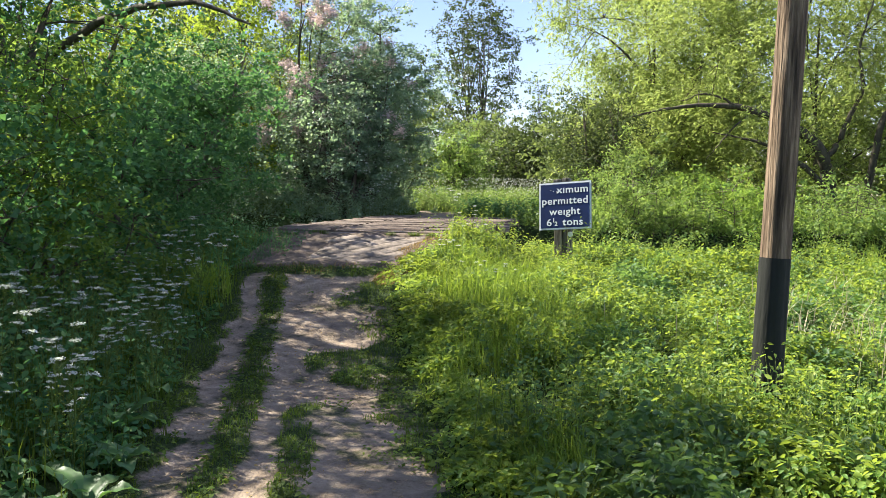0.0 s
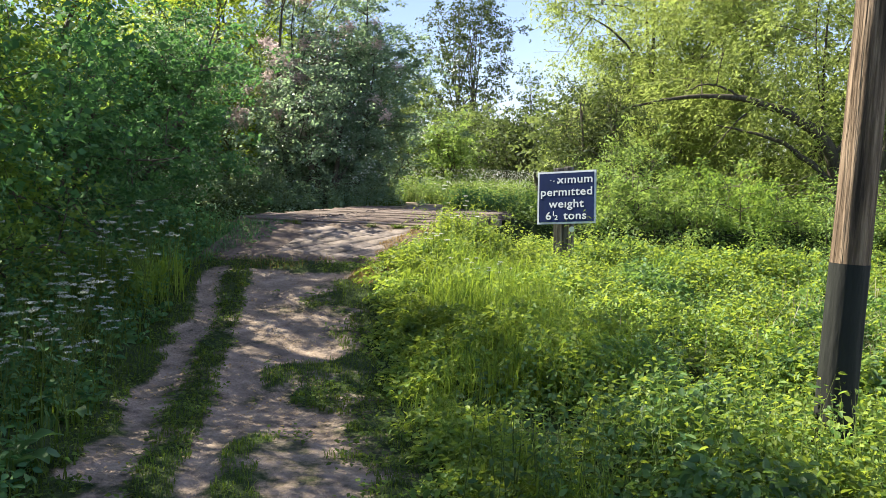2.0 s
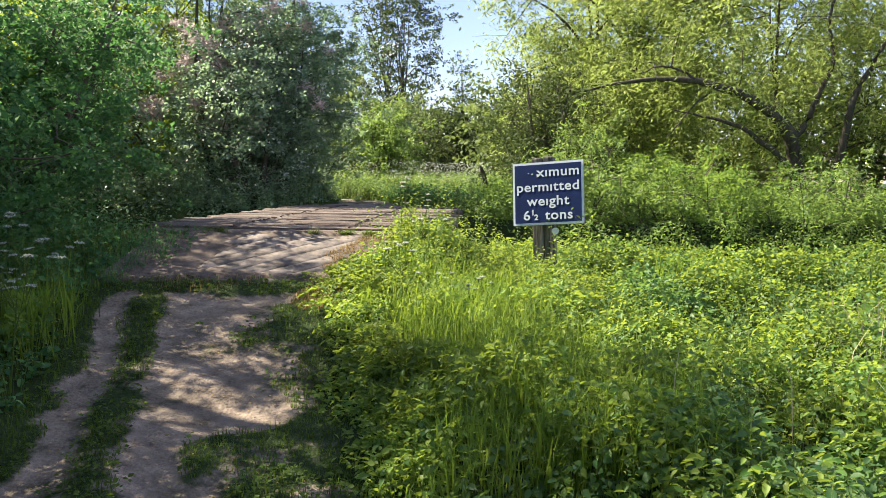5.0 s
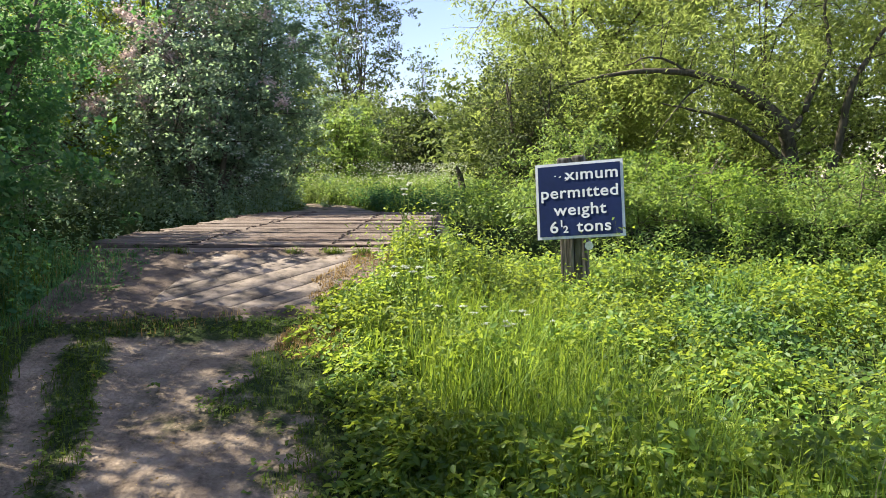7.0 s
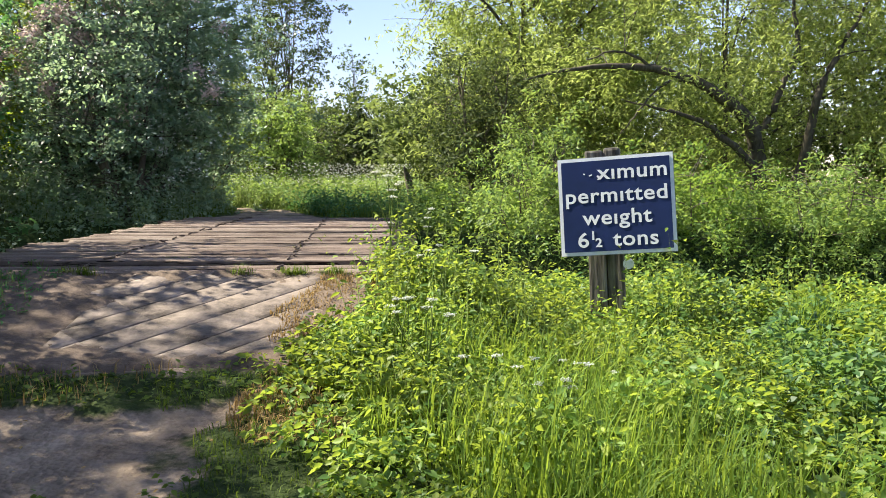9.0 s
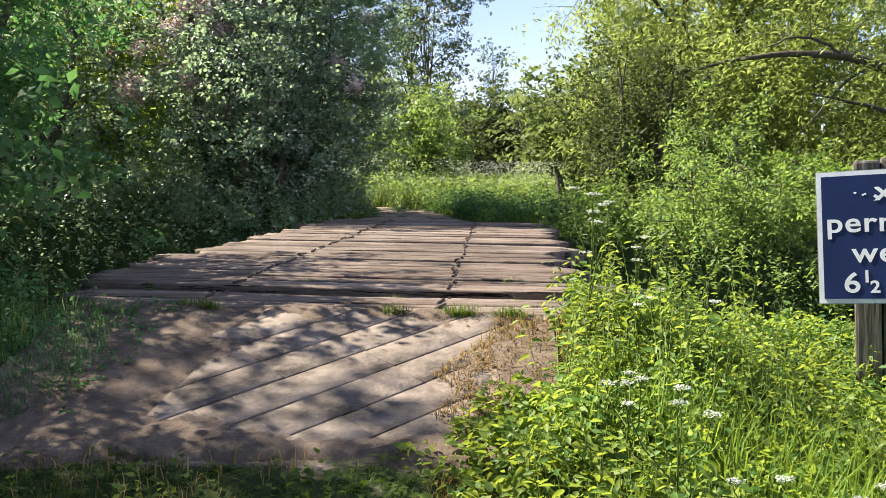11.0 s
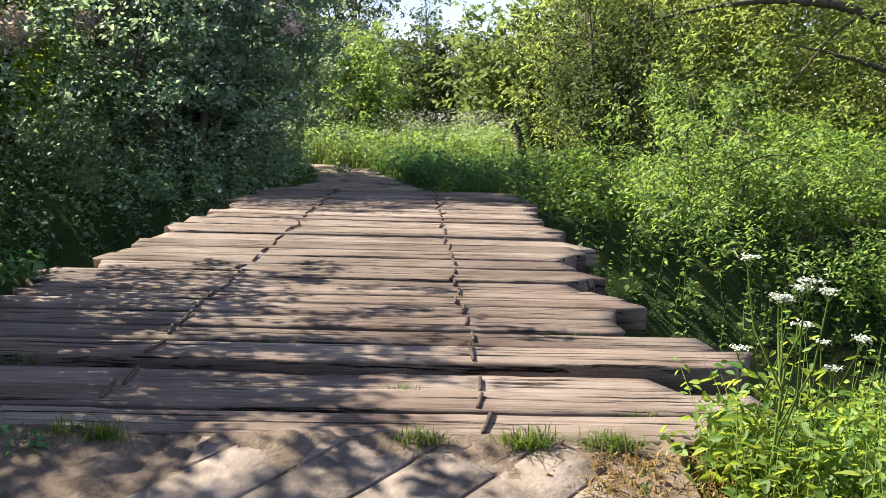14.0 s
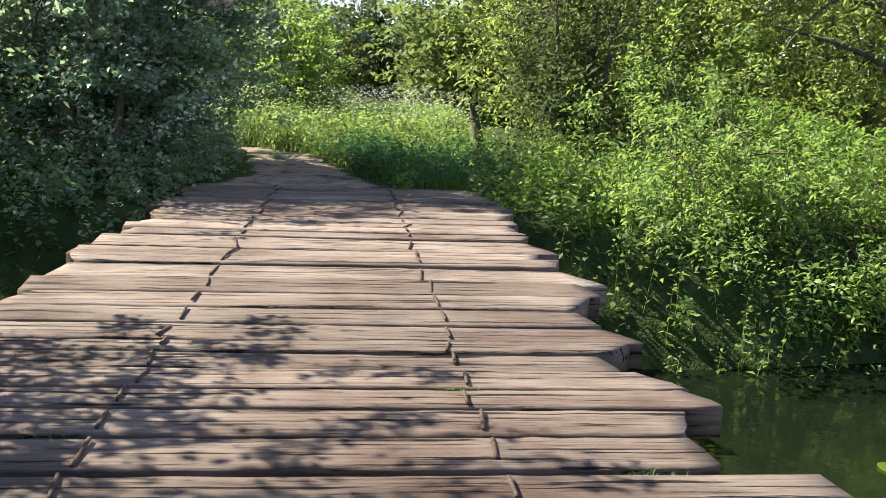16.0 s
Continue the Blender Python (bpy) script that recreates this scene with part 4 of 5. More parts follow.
def leaf_mounds(name, label, cx, cy, rad, hs, leaves, leaf_size, leaf, seed, zs=None, aspect=0.6, fine=False):
    """Rounded heaps of leaf, thick at the skin and hollow below."""
    rng = np.random.default_rng(seed)
    n = len(cx)
    k = rng.choice(n, leaves, p=rad ** 2 / np.sum(rad ** 2))
    az = rng.uniform(0, 6.283, leaves)
    q = np.sqrt(rng.uniform(0, 1, leaves))
    lump = 1 + 0.22 * np.sin(az * 3 + k) + 0.14 * np.sin(az * 7 + k * 2.3)
    x, y = cx[k] + np.cos(az) * q * rad[k] * lump, cy[k] + np.sin(az) * q * rad[k] * lump
    skin = 1 - rng.exponential(0.13, leaves)
    bump = 1 + 0.22 * np.sin(x * 17 + k) * np.sin(y * 15 + k)
    z = (land(x, y) if zs is None else zs[k]) + hs[k] * np.sqrt(np.clip(1.02 - q * q, 0.03, 1)) * np.clip(skin, 0.12, 1) * bump
    ax = np.stack([np.cos(az) + rng.normal(size=leaves) * 0.8, np.sin(az) + rng.normal(size=leaves) * 0.8, 0 * az], axis=1)
    b = Builder()
    b.add(*leaf_arrays(np.stack([x, y, z], axis=1), leaf_size * rng.uniform(0.55, 1.35, leaves), rng, 0.7, aspect, 0.1, ax, 0.35, fine))
    return tagged(new(name, b.mesh(name, leaf)), label, "undergrowth", kind="stuff")


ok = field_keep(MOUND_X, MOUND_Y) & (MOUND_X - path_right(MOUND_Y) > 0.22)
mx, my = MOUND_X[ok], MOUND_Y[ok]
mr, mh = mound.uniform(0.3, 0.62, len(mx)) * np.clip((mx - path_right(my)) * 1.2 + 0.2, 0.4, 1), tall(mx, my) * 0.8
close = mx < 5.2
kind = np.where((my > 9.6) & (mx - path_right(my) < 1.7), 1, np.arange(len(mx)) % 3)
for sel, size, mat, seed, fine, text in ((close & (kind > 0), 0.050, M_NETTLE, 61, True, "heaped bright nettles in the sun"), (close & (kind == 0), 0.056, M_BRAMBLE, 62, True, "arching heap of dark bramble leaves"),
                                         (~close & (kind > 0), 0.088, M_NETTLE, 63, False, "yellow-green heaps of nettle across the field"), (~close & (kind == 0), 0.095, M_BRAMBLE, 64, False, "dark bramble heaps among the nettles")):
    leaf_mounds("leaf_mounds", text, mx[sel], my[sel], mr[sel], mh[sel], int((760 if fine else 420) * np.sum(sel)), size, mat, seed, fine=fine)
ex = mound.uniform(0.1, 0.45, 90)
ey = mound.uniform(2.5, 12.6, 90)
leaf_mounds("verge_plants", "low leafy weeds on the verge of the track", path_right(ey) + ex, ey, mound.uniform(0.14, 0.3, 90), ex * 0.35 + 0.05, 22000, 0.042, M_NETTLE, 65, fine=True)
# nettles and brambles of the sunny field, thick near the walker, coarser further off
xs, ys = scatter(rng, 7500, -1.5, 5.5, 2.0, 14.6, field_keep)
hs = tall(xs, ys) * rng.uniform(0.6, 1.25, len(xs))
gap = np.sqrt(((xs[:, None] - MOUND_X) ** 2 + (ys[:, None] - MOUND_Y) ** 2).min(axis=1))
which = ((xs[:, None] - MOUND_X) ** 2 + (ys[:, None] - MOUND_Y) ** 2).argmin(axis=1) % 5
keep = rng.uniform(size=len(xs)) < np.clip(1.4 - gap * 1.3, 0.42, 1)
near = (xs - path_right(ys) < 2.2) & keep
sunny = (ys > 9.6) & (xs - path_right(ys) < 1.7)
a, c = near & (((which > 1) & ~sunny) | (sunny & (rng.uniform(size=len(xs)) < 0.45))), near & (which <= 1) & ~sunny
leafy_stems("nettle_bed", "bright green nettles beside the track", xs[a], ys[a], hs[a], 14, 0.062, M_NETTLE, 32, 0.5, fine=True)
leafy_stems("bramble_bed", "darker green brambles beside the track", xs[c], ys[c], hs[c] * 0.85, 11, 0.072, M_BRAMBLE, 39, 0.68, fine=True)
a, c = ~near & keep & (which > 1), ~near & keep & (which <= 1)
leafy_stems("nettle_bed", "bright yellow-green nettles in the sun", xs[a], ys[a], hs[a], 13, 0.062, M_NETTLE, 38, 0.5)
leafy_stems("bramble_bed", "darker brambles among the sunlit nettles", xs[c], ys[c], hs[c] * 0.85, 11, 0.066, M_BRAMBLE, 37, 0.6)
xs, ys = scatter(rng, 7000, 5.0, 16.0, 3.0, 14.8, field_keep)
leafy_stems("bramble_bed", "sunlit bramble and nettle growth across the field", xs, ys, tall(xs, ys) * rng.uniform(0.6, 1.25, len(xs)), 11, 0.095, M_NETTLE, 33)
xs, ys = scatter(rng, 3000, -1.4, 1.6, 11.6, 14.6, lambda x, y: field_keep(x, y) & (x < 1.6))
leafy_stems("nettle_bed", "tall nettles round the sign post", xs, ys, (0.2 + 0.18 * rng.uniform(size=len(xs))) * np.clip((xs - path_right(ys)) * 2 + 0.3, 0.2, 1), 15, 0.062, M_NETTLE, 34, 0.5, fine=True)
xs, ys = scatter(rng, 3000, -0.6, 16, 20.2, 26.5, lambda x, y: (river(y, x) < 0.97) & (x > -0.75))
leafy_stems("bank_growth", "bright leafy growth on the far river bank", xs, ys, rng.uniform(0.3, 0.9, len(xs)), 12, 0.09, M_BANK, 35)
xs, ys = scatter(rng, 7000, -12, -1.0, 1.0, 14.6, lambda x, y: (x < path_left(y) - 0.2 + 0.12 * wobble(x, y, 2.7)) & (x > path_left(y) - 3.2))
hs = np.clip((path_left(ys) - xs) * 0.8, 0.12, 0.8) * rng.uniform(0.6, 1.2, len(xs))
leafy_stems("shaded_nettles", "dark green nettles and hogweed in the hedge bottom", xs, ys, hs, 14, 0.075, M_HEDGE, 36, fine=True)
xs, ys = scatter(rng, 2600, -12, -3.2, 21.0, 27, lambda x, y: (river(y, x) < 0.75) & (x < path_left(y) - 0.1))
leafy_stems("bank_growth", "dark leafy growth below the hawthorn", xs, ys, rng.uniform(0.3, 0.9, len(xs)), 12, 0.09, M_HAW, 37)


xs, ys = scatter(rng, 200, -1.0, 0.25, 12.55, 13.65, lambda x, y: x > path_right(y) + 0.28)
leafy_stems("nettle_bed", "tall reddish-green nettles crowding the bridge end", xs, ys, rng.uniform(0.25, 0.78, len(xs)) * np.clip((xs - path_right(ys)) * 2.5 + 0.2, 0.3, 1), 18, 0.056, M_NETTLE, 40, 0.42, fine=True)


xs, ys = rng.normal(size=240) * 0.5 + 2.15, rng.normal(size=240) * 0.3 + 6.95
leafy_stems("nettle_bed", "nettles crowding the foot of the pole", xs, ys, rng.uniform(0.4, 0.74, 240), 13, 0.066, M_NETTLE, 57, 0.5, fine=True)
xs, ys = rng.normal(size=26) * 0.1 + 1.15, rng.normal(size=26) * 0.06 + 13.2
leafy_stems("nettle_bed", "nettles reaching over the foot of the sign board", xs, ys, rng.uniform(0.45, 0.85, 26), 14, 0.07, M_NETTLE, 55, 0.5, fine=True)


def grass(name, label, xs, ys, lo, hi, width, mat, seed, bend=0.45, base=None):
    rng = np.random.default_rng(seed)
    n = len(xs)
    b = Builder()
    b.add(*blade_arrays(np.stack([xs, ys, (land(xs, ys) if base is None else base) - 0.02], axis=1), rng.uniform(lo, hi, n) if np.isscalar(lo) else lo * rng.uniform(0.35, 1.25, n),
                        width * rng.uniform(0.6, 1.3, n), rng, bend))
    return tagged(new(name, b.mesh(name, mat)), label, "grass", kind="stuff")


def clumpy(x, y, s, level, seed=0.0):
    return wobble(x, y, s, seed) + 0.5 * wobble(x, y, s * 2.7, seed + 4) > level


xs, ys = scatter(rng, 115000, -1.6, 6.5, 2.0, 14.5, lambda x, y: field_keep(x, y) & (((x - path_right(y) < 0.3 + 0.5 * np.abs(wobble(x, y, 0.9, 3))) & clumpy(x, y, 1.9, -0.15, 11)) | ((y > 8.4) & (y < 12.6) & (x - path_right(y) < 1.8) & clumpy(x, y, 1.5, -0.55, 15)) | clumpy(x, y, 1.7, 1.15, 5)))
grass("long_grass", "lush bright green grass along the edge of the track", xs, ys, np.clip(0.12 + (xs - path_right(ys)) * 0.5, 0.12, 0.56), None, 0.008, M_GRASS, 41, 0.8)
xs, ys = scatter(rng, 240000, -4.5, 4.5, 1.5, 12.4, lambda x, y: (worn(x, y) < 0.55) & (x > path_left(y) - 0.25) & (x < path_right(y) + 0.35) & clumpy(x, y, 3.0, -0.75, 7))
grass("short_grass", "short trodden grass between the wheel tracks", xs, ys, 0.02, 0.075, 0.006, M_SHORT, 42, 1.0)
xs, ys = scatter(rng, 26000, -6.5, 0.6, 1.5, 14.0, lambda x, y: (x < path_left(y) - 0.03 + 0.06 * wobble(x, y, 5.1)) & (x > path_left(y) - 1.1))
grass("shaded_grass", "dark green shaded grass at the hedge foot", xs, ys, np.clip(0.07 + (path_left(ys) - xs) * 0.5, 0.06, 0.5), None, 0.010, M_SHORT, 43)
xs, ys = scatter(rng, 5000, 1.2, 14, 5.5, 14.3, lambda x, y: field_keep(x, y) & clumpy(x, y, 0.9, 0.35, 9))
grass("dry_stalks", "bleached dead stalks standing among the brambles", xs, ys, 0.35, 0.85, 0.008, M_DRY, 44, 0.9)
spots = np.concatenate([rng.normal(size=(60, 2)) * [0.6, 0.6] + c for c in ((4.2, 11.0), (5.6, 10.4), (6.6, 12.0), (3.4, 9.2))])
grass("dead_stalks", "bleached dead stems arching out of the brambles", spots[:, 0], spots[:, 1], 0.6, 1.0, 0.005, M_DRY, 49, 1.2)
xs, ys = scatter(rng, 3600, -3.9, -0.7, 11.85, 13.75, lambda x, y: (np.abs(x + 2.2) > 1.15) | ((y > 13.5) & clumpy(x, y, 3.1, 0.35, 2)) | ((y < 12.2) & clumpy(x, y, 3.1, 0.2, 2)))
grass("dry_grass", "yellowed grass round the edges of the slab", xs, ys, 0.04, 0.13, 0.006, M_BROWN, 45, 0.8)
xs, ys = scatter(rng, 50000, -14, 0.4, 22.5, 40, lambda x, y: (x > path_right(y)) | (x < path_left(y)))
hs = np.clip(0.15 + np.minimum(np.abs(xs - path_right(ys)), np.abs(xs - path_left(ys))) * 0.35, 0.15, 0.4) + 0.4 * np.clip((ys - 27) / 1.5, 0, 1)
# Grass short of y 27 is coloured darker to paint the hawthorn's shade.
a = ys > 27
grass("long_grass", "tall pale grass in the meadow beyond the bridge", xs[a], ys[a], hs[a], None, 0.014, M_FAR, 46, 1.0)
grass("long_grass", "rank grass at the far end of the bridge, coloured dark for shade", xs[~a], ys[~a], hs[~a], None, 0.012, M_SHORT, 58, 1.0)
xs, ys = scatter(rng, 3400, -5, 0.4, 23, 34, lambda x, y: (x > path_right(y) + 0.15))
hs = rng.uniform(0.25, 0.6, len(xs)) + 0.3 * (ys > 27.5)
# Plants short of y 27.2 take the darker hedge leaf as painted shade.
a, c = ys > 27.2, ys <= 27.2
leafy_stems("meadow_plants", "soft green leafy plants in the far meadow", xs[a], ys[a], hs[a], 10, 0.11, M_BANK, 50)
leafy_stems("meadow_plants", "leafy plants at the far end of the bridge, coloured dark for shade", xs[c], ys[c], hs[c], 10, 0.09, M_HEDGE, 56)

xs, ys = scatter(rng, 9000, -1.4, -0.6, 11.4, 13.6, lambda x, y: clumpy(x, y, 3.4, -0.5, 6) & (x > path_right(y) - 0.14 + 0.15 * wobble(x, y, 5)))
grass("dry_grass", "orange-brown withered grass beside the slab", xs, ys, 0.03, 0.08, 0.006, M_BROWN, 47, 1.3, np.maximum(land(xs, ys), 0.615 + (ys - 12.25) * 0.226))
tuft = np.array([-1.62, -1.30, -1.24, -1.05, -0.98, -2.62, -2.75])[rng.integers(0, 7, 700)]
xs, ys = tuft + rng.normal(size=700) * 0.035, 13.64 + rng.normal(size=700) * 0.022
grass("grass_tufts", "small green tufts where the slab meets the first plank", xs, ys, 0.03, 0.10, 0.004, M_SHORT, 48, 1.6, np.full(len(xs), 0.945))

gaps = [(float(rng.uniform(-3.6, -0.7)), e) for e in EDGES[1:9]]
gx2 = np.concatenate([rng.normal(size=26) * 0.06 + x for x, _ in gaps])
gy2 = np.concatenate([rng.normal(size=26) * 0.008 + y for _, y in gaps])
b = Builder()
b.add(*blade_arrays(np.stack([gx2, gy2, np.full(len(gx2), 0.90)], axis=1), rng.uniform(0.04, 0.085, len(gx2)), 0.005 * rng.uniform(0.6, 1.3, len(gx2)), rng, 1.0))
tagged(new("gap_grass", b.mesh("gap_grass", M_SHORT)), "wisps of grass growing in the gaps between the planks", "grass", kind="stuff")
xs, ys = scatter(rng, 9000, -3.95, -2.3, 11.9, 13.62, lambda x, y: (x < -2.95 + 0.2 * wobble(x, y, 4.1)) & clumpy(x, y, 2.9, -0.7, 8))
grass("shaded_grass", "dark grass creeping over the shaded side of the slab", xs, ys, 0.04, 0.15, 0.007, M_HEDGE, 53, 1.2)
xs, ys = scatter(rng, 350, -4.0, -2.75, 11.9, 13.6, lambda x, y: clumpy(x, y, 2.1, -0.2, 12))
leafy_stems("shaded_nettles", "low dark weeds beside the slab", xs, ys, rng.uniform(0.05, 0.2, len(xs)) * np.clip((-2.4 - xs) * 1.6, 0.4, 1.6), 6, 0.04, M_HEDGE, 54)
gx2, gy2 = rng.normal(size=420) * 0.16 - 3.15, rng.normal(size=420) * 0.3 + 10.6
grass("grass_tufts", "bright tuft of long grass at the hedge foot", gx2, gy2, 0.3, 0.6, 0.012, M_GRASS, 52, 0.7)


# ---- cow parsley ----
def cow_parsley(x, y, height, umbels, seed, label="white cow parsley in flower with thin green stems", scale=1.0):
    rng = np.random.default_rng(seed)
    r = root("cow_parsley", x, y, float(land(x, y)) - 0.02, label, "wild flower", "cow parsley")
    stem, fern = Builder(), Builder()
    topz = height * 0.72
    stem.add(*tube_arrays(np.array([[0, 0, 0], [0.01, 0.01, topz * 0.5], [0.02, 0.0, topz]]), [0.006, 0.005, 0.004], 5))
    for u in range(umbels):
        az = rng.uniform(0, 6.28)
        fork = np.array([0.015, 0, topz * rng.uniform(0.55, 1.0)])
        reach = rng.uniform(0.05, 0.22)
        tip = np.array([math.cos(az) * reach, math.sin(az) * reach, height * rng.uniform(0.8, 1.05)])
        stem.add(*tube_arrays(np.stack([fork, (fork + tip) / 2 + [math.cos(az) * 0.03, math.sin(az) * 0.03, 0], tip]), [0.0035, 0.003, 0.002], 4))
        rad = rng.uniform(0.022, 0.045) * scale
        head = Builder()
        for k in range(9):
            a = k * 2.4
            q = rad * math.sqrt((k + 0.5) / 9)
            c = tip + np.array([math.cos(a) * q, math.sin(a) * q, 0.03 + 0.006 * math.cos(q * 30)])
            stem.add(*tube_arrays(np.stack([tip, c]), [0.0012, 0.001], 3))
            P = c + rng.normal(size=(9, 3)) * np.array([0.008, 0.008, 0.004]) * scale
            head.add(*leaf_arrays(P, 0.012 * scale * rng.uniform(0.7, 1.3, 9), rng, 2.0, 0.9, 0.05))
        child("umbel", head.mesh("umbel", M_WHITE), r, "flat white flower head")
    n = 60
    t = rng.uniform(0.1, 0.8, n)
    az = rng.uniform(0, 6.28, n)
    rr = rng.uniform(0.02, 0.16, n)
    P = np.stack([np.cos(az) * rr, np.sin(az) * rr, t * topz], axis=1)
    fern.add(*leaf_arrays(P, 0.028 * rng.uniform(0.6, 1.2, n), rng, 1.0, 0.45, 0.08))
    child("stem", stem.mesh("stem", M_STEM), r)
    child("leaves", fern.mesh("leaves", M_NETTLE), r)
    return r


rng = np.random.default_rng(51)
made = [cow_parsley(-2.6, 6.4, 0.95, 5, 60), cow_parsley(-2.9, 7.2, 0.85, 7, 61), cow_parsley(-3.2, 8.1, 1.0, 6, 62), cow_parsley(-2.7, 8.6, 0.75, 4, 63)]
for i in range(64):
    y = rng.uniform(5.2, 11.0)
    x = float(path_left(y)) - 0.18 - abs(rng.normal()) * 0.5
    copy_thing(made[i % 4], pose(x, y, float(land(x, y)) - 0.02, rng.normal() * 4, rng.normal() * 4, rng.uniform(0, 360)) @ Matrix.Scale(rng.uniform(0.5, 0.95), 4))
cow_parsley(-0.66, 13.25, 0.78, 7, 70, scale=0.75, label= "tall white cow parsley beside the bridge planks")
cow_parsley(-0.35, 12.9, 0.6, 4, 71, scale=0.7, label= "white cow parsley going over beside the slab")
cow_parsley(-0.45, 13.55, 0.55, 4, 72, scale=0.7, label= "white cow parsley at the bridge end")

for i, (x, y, h) in enumerate(((-0.50, 11.9, 0.55), (-0.15, 11.7, 0.42), (0.12, 11.6, 0.45), (0.35, 12.0, 0.4), (-0.62, 12.2, 0.45))):
    cow_parsley(x, y, h, 4, 80 + i, scale=0.7, label="white cow parsley among grass beside the track")


# ---- docks at the hedge foot ----
def dock_leaf(length, width, rng):
    """A broad leaf on a stalk, bowed over, with a sunken rib and a wavy rim."""
    t = np.linspace(0, 1, 9)
    bow = rng.uniform(0.5, 0.9)
    half = width * 0.5 * np.sin(np.clip((t - 0.18) / 0.82, 0, 1) ** 0.75 * np.pi) ** 0.8 + 0.004
    x = length * (t - 0.12 * t * t)
    z = length * (0.75 * t - bow * t * t)
    wave = 0.012 * np.sin(t * 14 + rng.uniform(0, 6))
    V = []
    for i in range(9):
        for q in (-1, -0.5, 0, 0.5, 1):
            V.append((x[i], half[i] * q, z[i] + abs(q) * half[i] * 0.35 + wave[i] * q))
    F = [(i * 5 + j, (i + 1) * 5 + j, (i + 1) * 5 + j + 1, i * 5 + j + 1) for i in range(8) for j in range(4)]
    return np.array(V), np.array(F)


def dock(x, y, seed):
    rng = np.random.default_rng(seed)
    r = root("dock_plant", x, y, float(land(x, y)) - 0.02, "broad-leaved green dock at the foot of the hedge", "weed", "docks")
    for k in range(8):
        b = Builder()
        b.add(*dock_leaf(rng.uniform(0.2, 0.36), rng.uniform(0.08, 0.14), rng))
        child("leaf", b.mesh("leaf", M_DOCK, True), r, at=pose(0, 0, rng.uniform(0, 0.05), 0, rng.uniform(-25, 10), k * 137 + rng.uniform(-20, 20)))
    return r


docks = [dock(-1.30, 5.3, 401), dock(-1.55, 5.0, 402), dock(-1.45, 5.9, 403)]
for i, (x, y) in enumerate(((-1.05, 4.7), (-1.75, 5.6), (-1.3, 4.4), (-1.85, 6.6), (-2.1, 6.1), (-0.95, 4.2), (-2.15, 7.6), (-1.7, 4.6), (0.95, 4.9), (1.35, 5.3), (1.9, 5.0), (1.6, 5.9))):
    copy_thing(docks[i % 3], pose(x, y, float(land(x, y)) - 0.02, 0, 0, 77 * i) @ Matrix.Scale(0.75 + 0.1 * (i % 4), 4))

# yellow-green lily leaf on the water
lily = root("lily_pad", 2.1, 18.1, -0.485, "yellow-green water lily leaf floating on the river", "water plant")
bm = bmesh.new()
rim = [bm.verts.new((math.cos(a) * 0.11, math.sin(a) * 0.11, 0.004 * math.sin(a * 3))) for a in np.linspace(0.2, 6.08, 22)]
hub = bm.verts.new((0, 0, 0))
for v0, v1 in zip(rim, rim[1:]):
    bm.faces.new((hub, v0, v1))
part("leaf", bm, M_MAPLE, lily)

# white-flowered meadow beyond the bridge
xs, ys = scatter(rng, 5000, -4.5, 0.2, 27.6, 36, lambda x, y: (x > path_right(y) + 0.1) & clumpy(x, y, 1.1, -0.3, 2))
b = Builder()
P = np.stack([xs, ys, land(xs, ys) + rng.uniform(0.55, 1.15, len(xs))], axis=1)
b.add(*leaf_arrays(P, 0.036 * rng.uniform(0.5, 1.3, len(P)), rng, 2.0, 0.9, 0.05))
tagged(new("meadow_flowers", b.mesh("meadow_flowers", M_WHITE)), "drift of white flowers over the far meadow grass", "wild flower", kind="stuff")


xs, ys = scatter(rng, 7000, -3.6, 2.2, 2.5, 13.6, lambda x, y: (x > path_left(y)) & (x < path_right(y)) & clumpy(x, y, 2.3, -0.1, 3))
b = Builder()
P = np.stack([xs, ys, land(xs, ys) + np.where(ys > 12.2, 0.03, -0.012)], axis=1)
b.add(*leaf_arrays(P, 0.022 * rng.uniform(0.4, 1.5, len(P)), rng, 3.0, 0.6, 0.1))
tagged(new("leaf_litter", b.mesh("leaf_litter", M_BROWN)), "dry leaf litter and bits of twig on the trodden earth", "litter", kind="stuff")
xs, ys = scatter(rng, 60000, -3.4, 3.0, 2.0, 12.2, lambda x, y: (worn(x, y) < 0.78) & (x > path_left(y) - 0.2) & (x < path_right(y) + 0.3) & clumpy(x, y, 2.7, -0.3, 1))
b = Builder()
P = np.stack([xs, ys, land(xs, ys) + rng.uniform(-0.015, 0.05, len(xs))], axis=1)
b.add(*leaf_arrays(P, 0.032 * rng.uniform(0.5, 1.4, len(P)), rng, 2.0, 0.7, 0.1))
tagged(new("low_weeds", b.mesh("low_weeds", M_SHORT)), "low trodden plantain and clover along the track", "weeds", kind="stuff")

# ---- slab before the bridge ----
slab = root("slab", 0, 0, 0, "worn concrete ramp scored into diamonds before the bridge", "slab", kind="structure")


def ramp_z(y):
    return 0.615 + (y - 12.25) * 0.226


bm = bmesh.new()
q = [bm.verts.new((x, y, ramp_z(y) - 0.027)) for x, y in ((-2.62, 12.2), (-1.12, 12.2), (-0.98, 13.64), (-2.55, 13.64))]
f = bm.faces.new(q)
ext = bmesh.ops.extrude_face_region(bm, geom=[f])
for v in ext["geom"]:
    if isinstance(v, bmesh.types.BMVert):
        v.co.z -= 0.2
bmesh.ops.recalc_face_normals(bm, faces=bm.faces)
part("slab_bed", bm, M_JOINT, slab, "dark soil in the joints")
rng = np.random.default_rng(91)


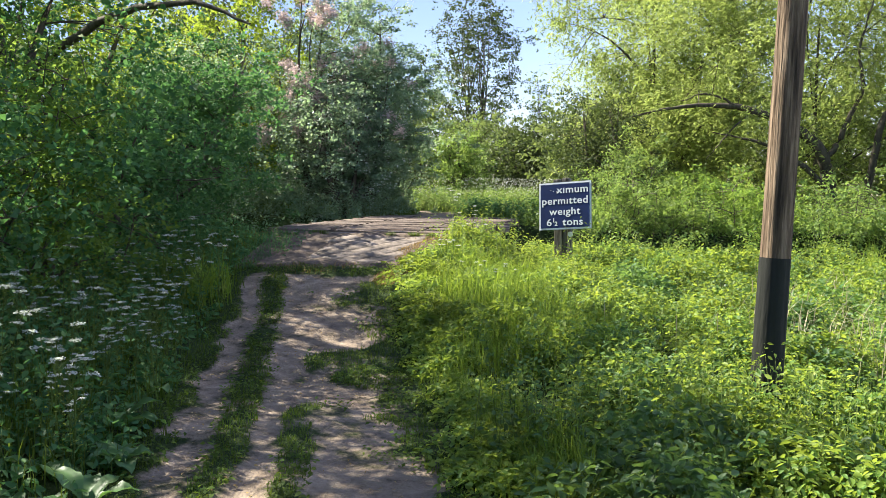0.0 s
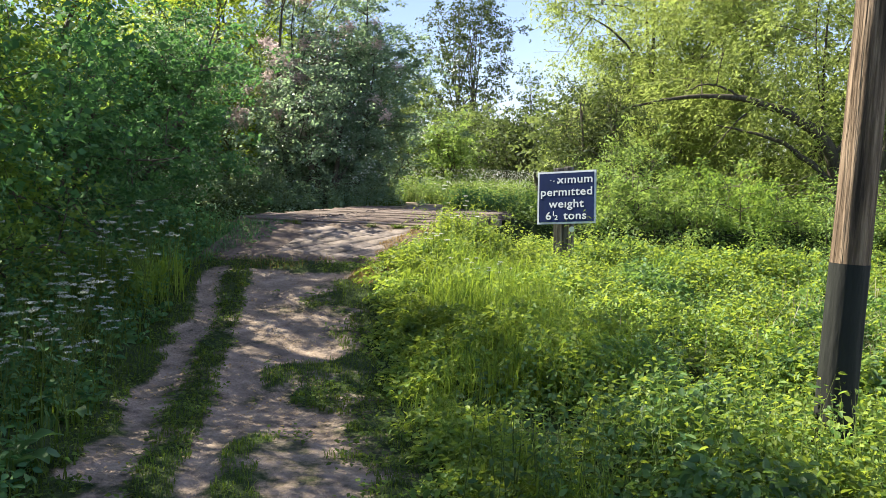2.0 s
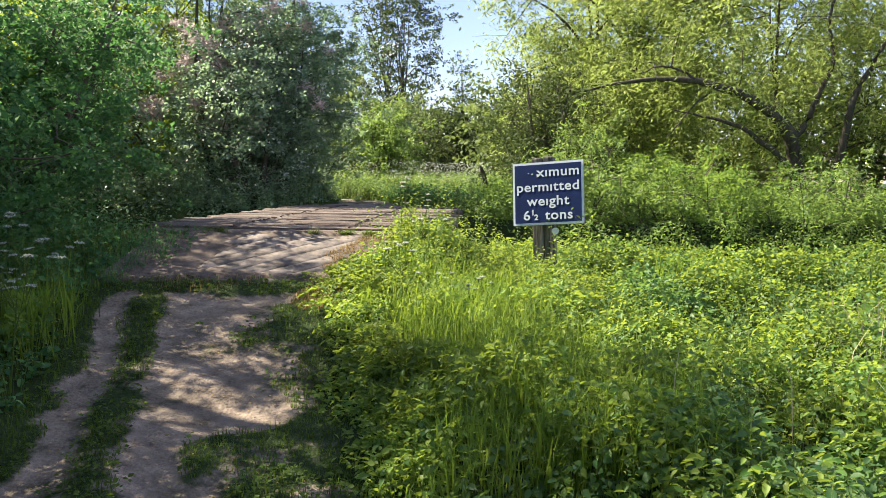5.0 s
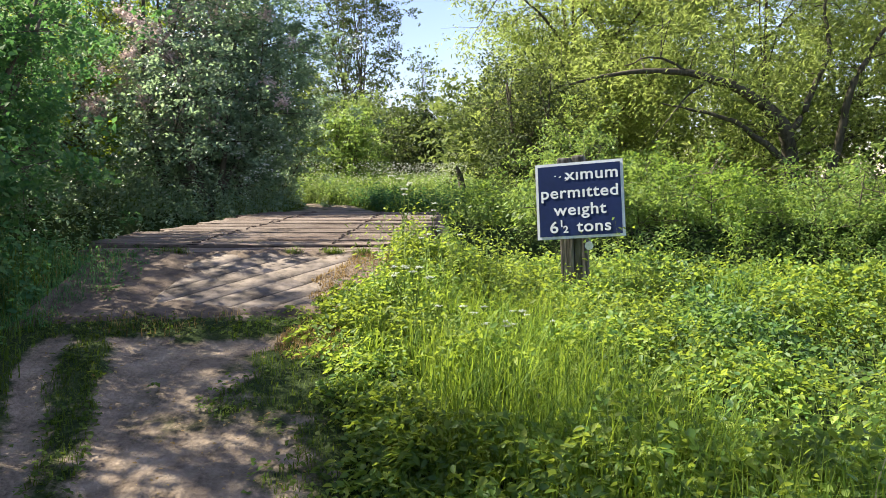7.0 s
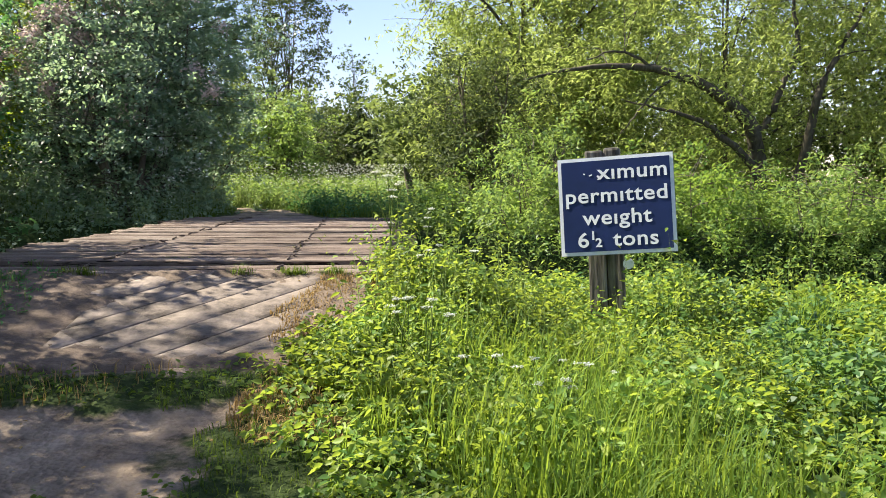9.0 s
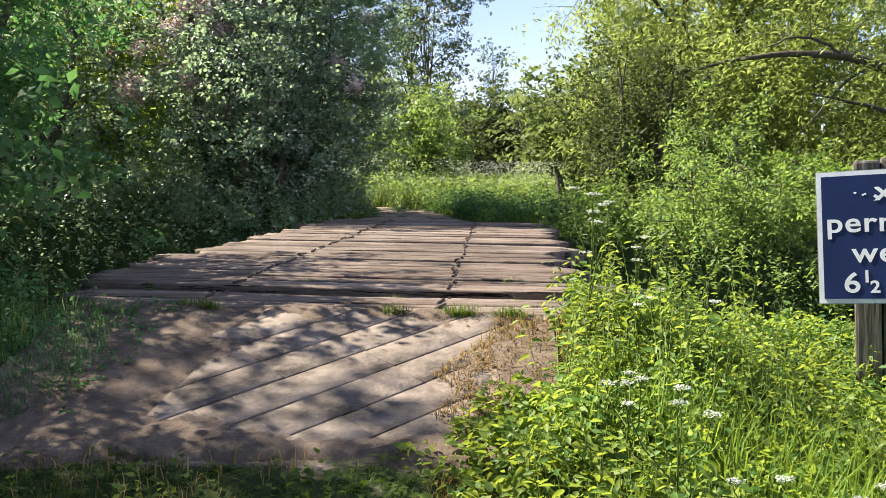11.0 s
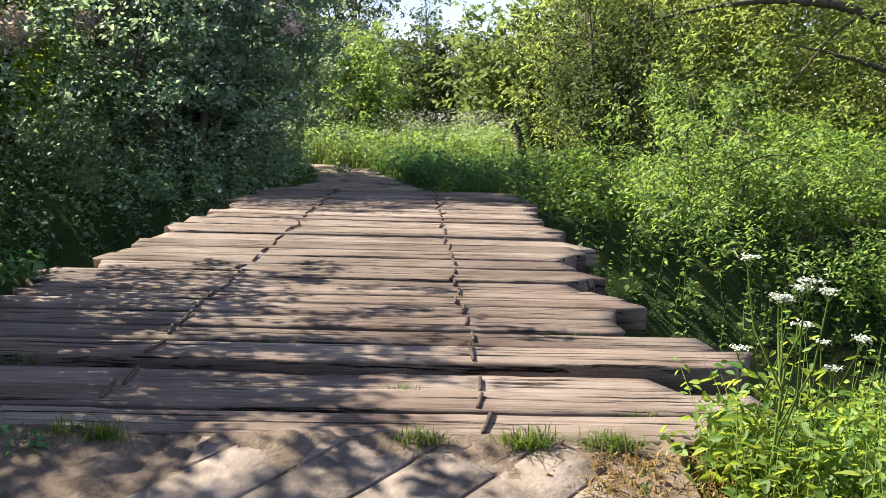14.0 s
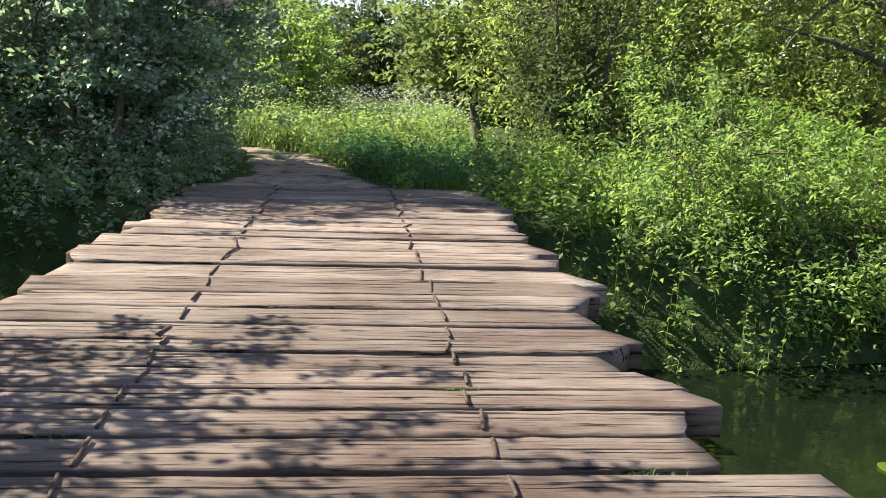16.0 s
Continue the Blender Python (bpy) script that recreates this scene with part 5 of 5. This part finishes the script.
def clip_poly(poly, a, b, c):
    """The part of a polygon where a x + b y <= c."""
    out = []
    for (x0, y0), (x1, y1) in zip(poly, poly[1:] + poly[:1]):
        d0, d1 = a * x0 + b * y0 - c, a * x1 + b * y1 - c
        if d0 <= 0:
            out.append((x0, y0))
        if d0 * d1 < 0:
            t = d0 / (d0 - d1)
            out.append((x0 + (x1 - x0) * t, y0 + (y1 - y0) * t))
    return out


for i in range(-4, 14):
    for j in range(-3, 9):
        u0, u1 = 12.69 + i * 0.3125 + rng.uniform(0.006, 0.013), 12.69 + (i + 1) * 0.3125 - rng.uniform(0.006, 0.013)
        v0, v1 = 9.0 + j * 0.62 + 0.0012, 9.0 + (j + 1) * 0.62 - 0.0012
        poly = [((v - u) / 2, (v + u) / 2) for u, v in ((u0, v0), (u0, v1), (u1, v1), (u1, v0))]
        for a, bb, c in ((0, -1, -12.24), (0, 1, 13.655), (-1, 0.1, 3.78 + 0.12 * math.sin(i * 2.3)), (1, -0.1, -2.40)):
            poly = clip_poly(poly, a, bb, c) if len(poly) > 2 else poly
        if len(poly) < 3:
            continue
        area = abs(sum(x0 * y1 - x1 * y0 for (x0, y0), (x1, y1) in zip(poly, poly[1:] + poly[:1]))) / 2
        if area < 0.004:
            continue
        cx, cy = sum(p[0] for p in poly) / len(poly), sum(p[1] for p in poly) / len(poly)
        lift = rng.uniform(-0.0015, 0.0015)
        V, k = [], len(poly)
        for x, y in poly:
            V.append((x, y, ramp_z(y) - 0.035 + lift))
        for x, y in poly:
            V.append((x, y, ramp_z(y) - 0.0025 + lift))
        for x, y in poly:
            V.append((x + (cx - x) * 0.018, y + (cy - y) * 0.018, ramp_z(y) + lift))
        F = [(r_ * k + a_, r_ * k + (a_ + 1) % k, (r_ + 1) * k + (a_ + 1) % k, (r_ + 1) * k + a_) for r_ in (0, 1) for a_ in range(k)]
        me = raw_mesh("slab_piece", np.array(V), [np.array(F), np.array([[2 * k + a_ for a_ in range(k)]])], M_SLAB)
        child("slab_piece", me, slab)

# soil and trodden dirt that has crept over the slab's edges
gx, gy = np.linspace(-3.3, -0.8, 101), np.linspace(11.95, 13.67, 61)
X, Y = np.meshgrid(gx, gy)
rough = 0.016 * wobble(X, Y, 6.3, 3) + 0.011 * wobble(X, Y, 15.0, 9) + 0.004 * rng.normal(size=X.shape)
cover = np.maximum(np.maximum((-2.42 - X) * 0.09 + 0.10 * np.clip(12.6 - Y, 0, 1), (X + 1.16 - 0.1 * (Y - 12.2)) * 0.11), np.maximum((Y - 13.575) * 0.16, 0.025 - np.abs(Y - 12.27) * 0.22))
Z = np.where(Y < 12.25, land(X, Y), ramp_z(Y)) + np.clip(cover + rough - 0.6 * np.clip(12.22 - Y, 0, 1), -0.06, 0.022)
F = np.arange(100)[None, :] + np.arange(60)[:, None] * 101
F = np.stack([F, F + 1, F + 102, F + 101], axis=-1).reshape(-1, 4)
tagged(new("soil_drift", raw_mesh("soil_drift", np.stack([X, Y, Z], axis=-1).reshape(-1, 3), F, M_DIRT, True)), "brown soil and dry litter crept over the edges of the slab", "soil", kind="stuff")

# small dark thorn shoots at the edge of the track, in the shade
xs, ys = rng.normal(size=34) * 0.16 + 0.92, rng.normal(size=34) * 0.16 + 6.5
leafy_stems("thorn_shoots", "small dark thorn shoots with sparse leaves beside the track", xs, ys, rng.uniform(0.45, 0.95, 34), 22, 0.045, M_BRAMBLE, 300, 0.6, fine=True, category="sapling")
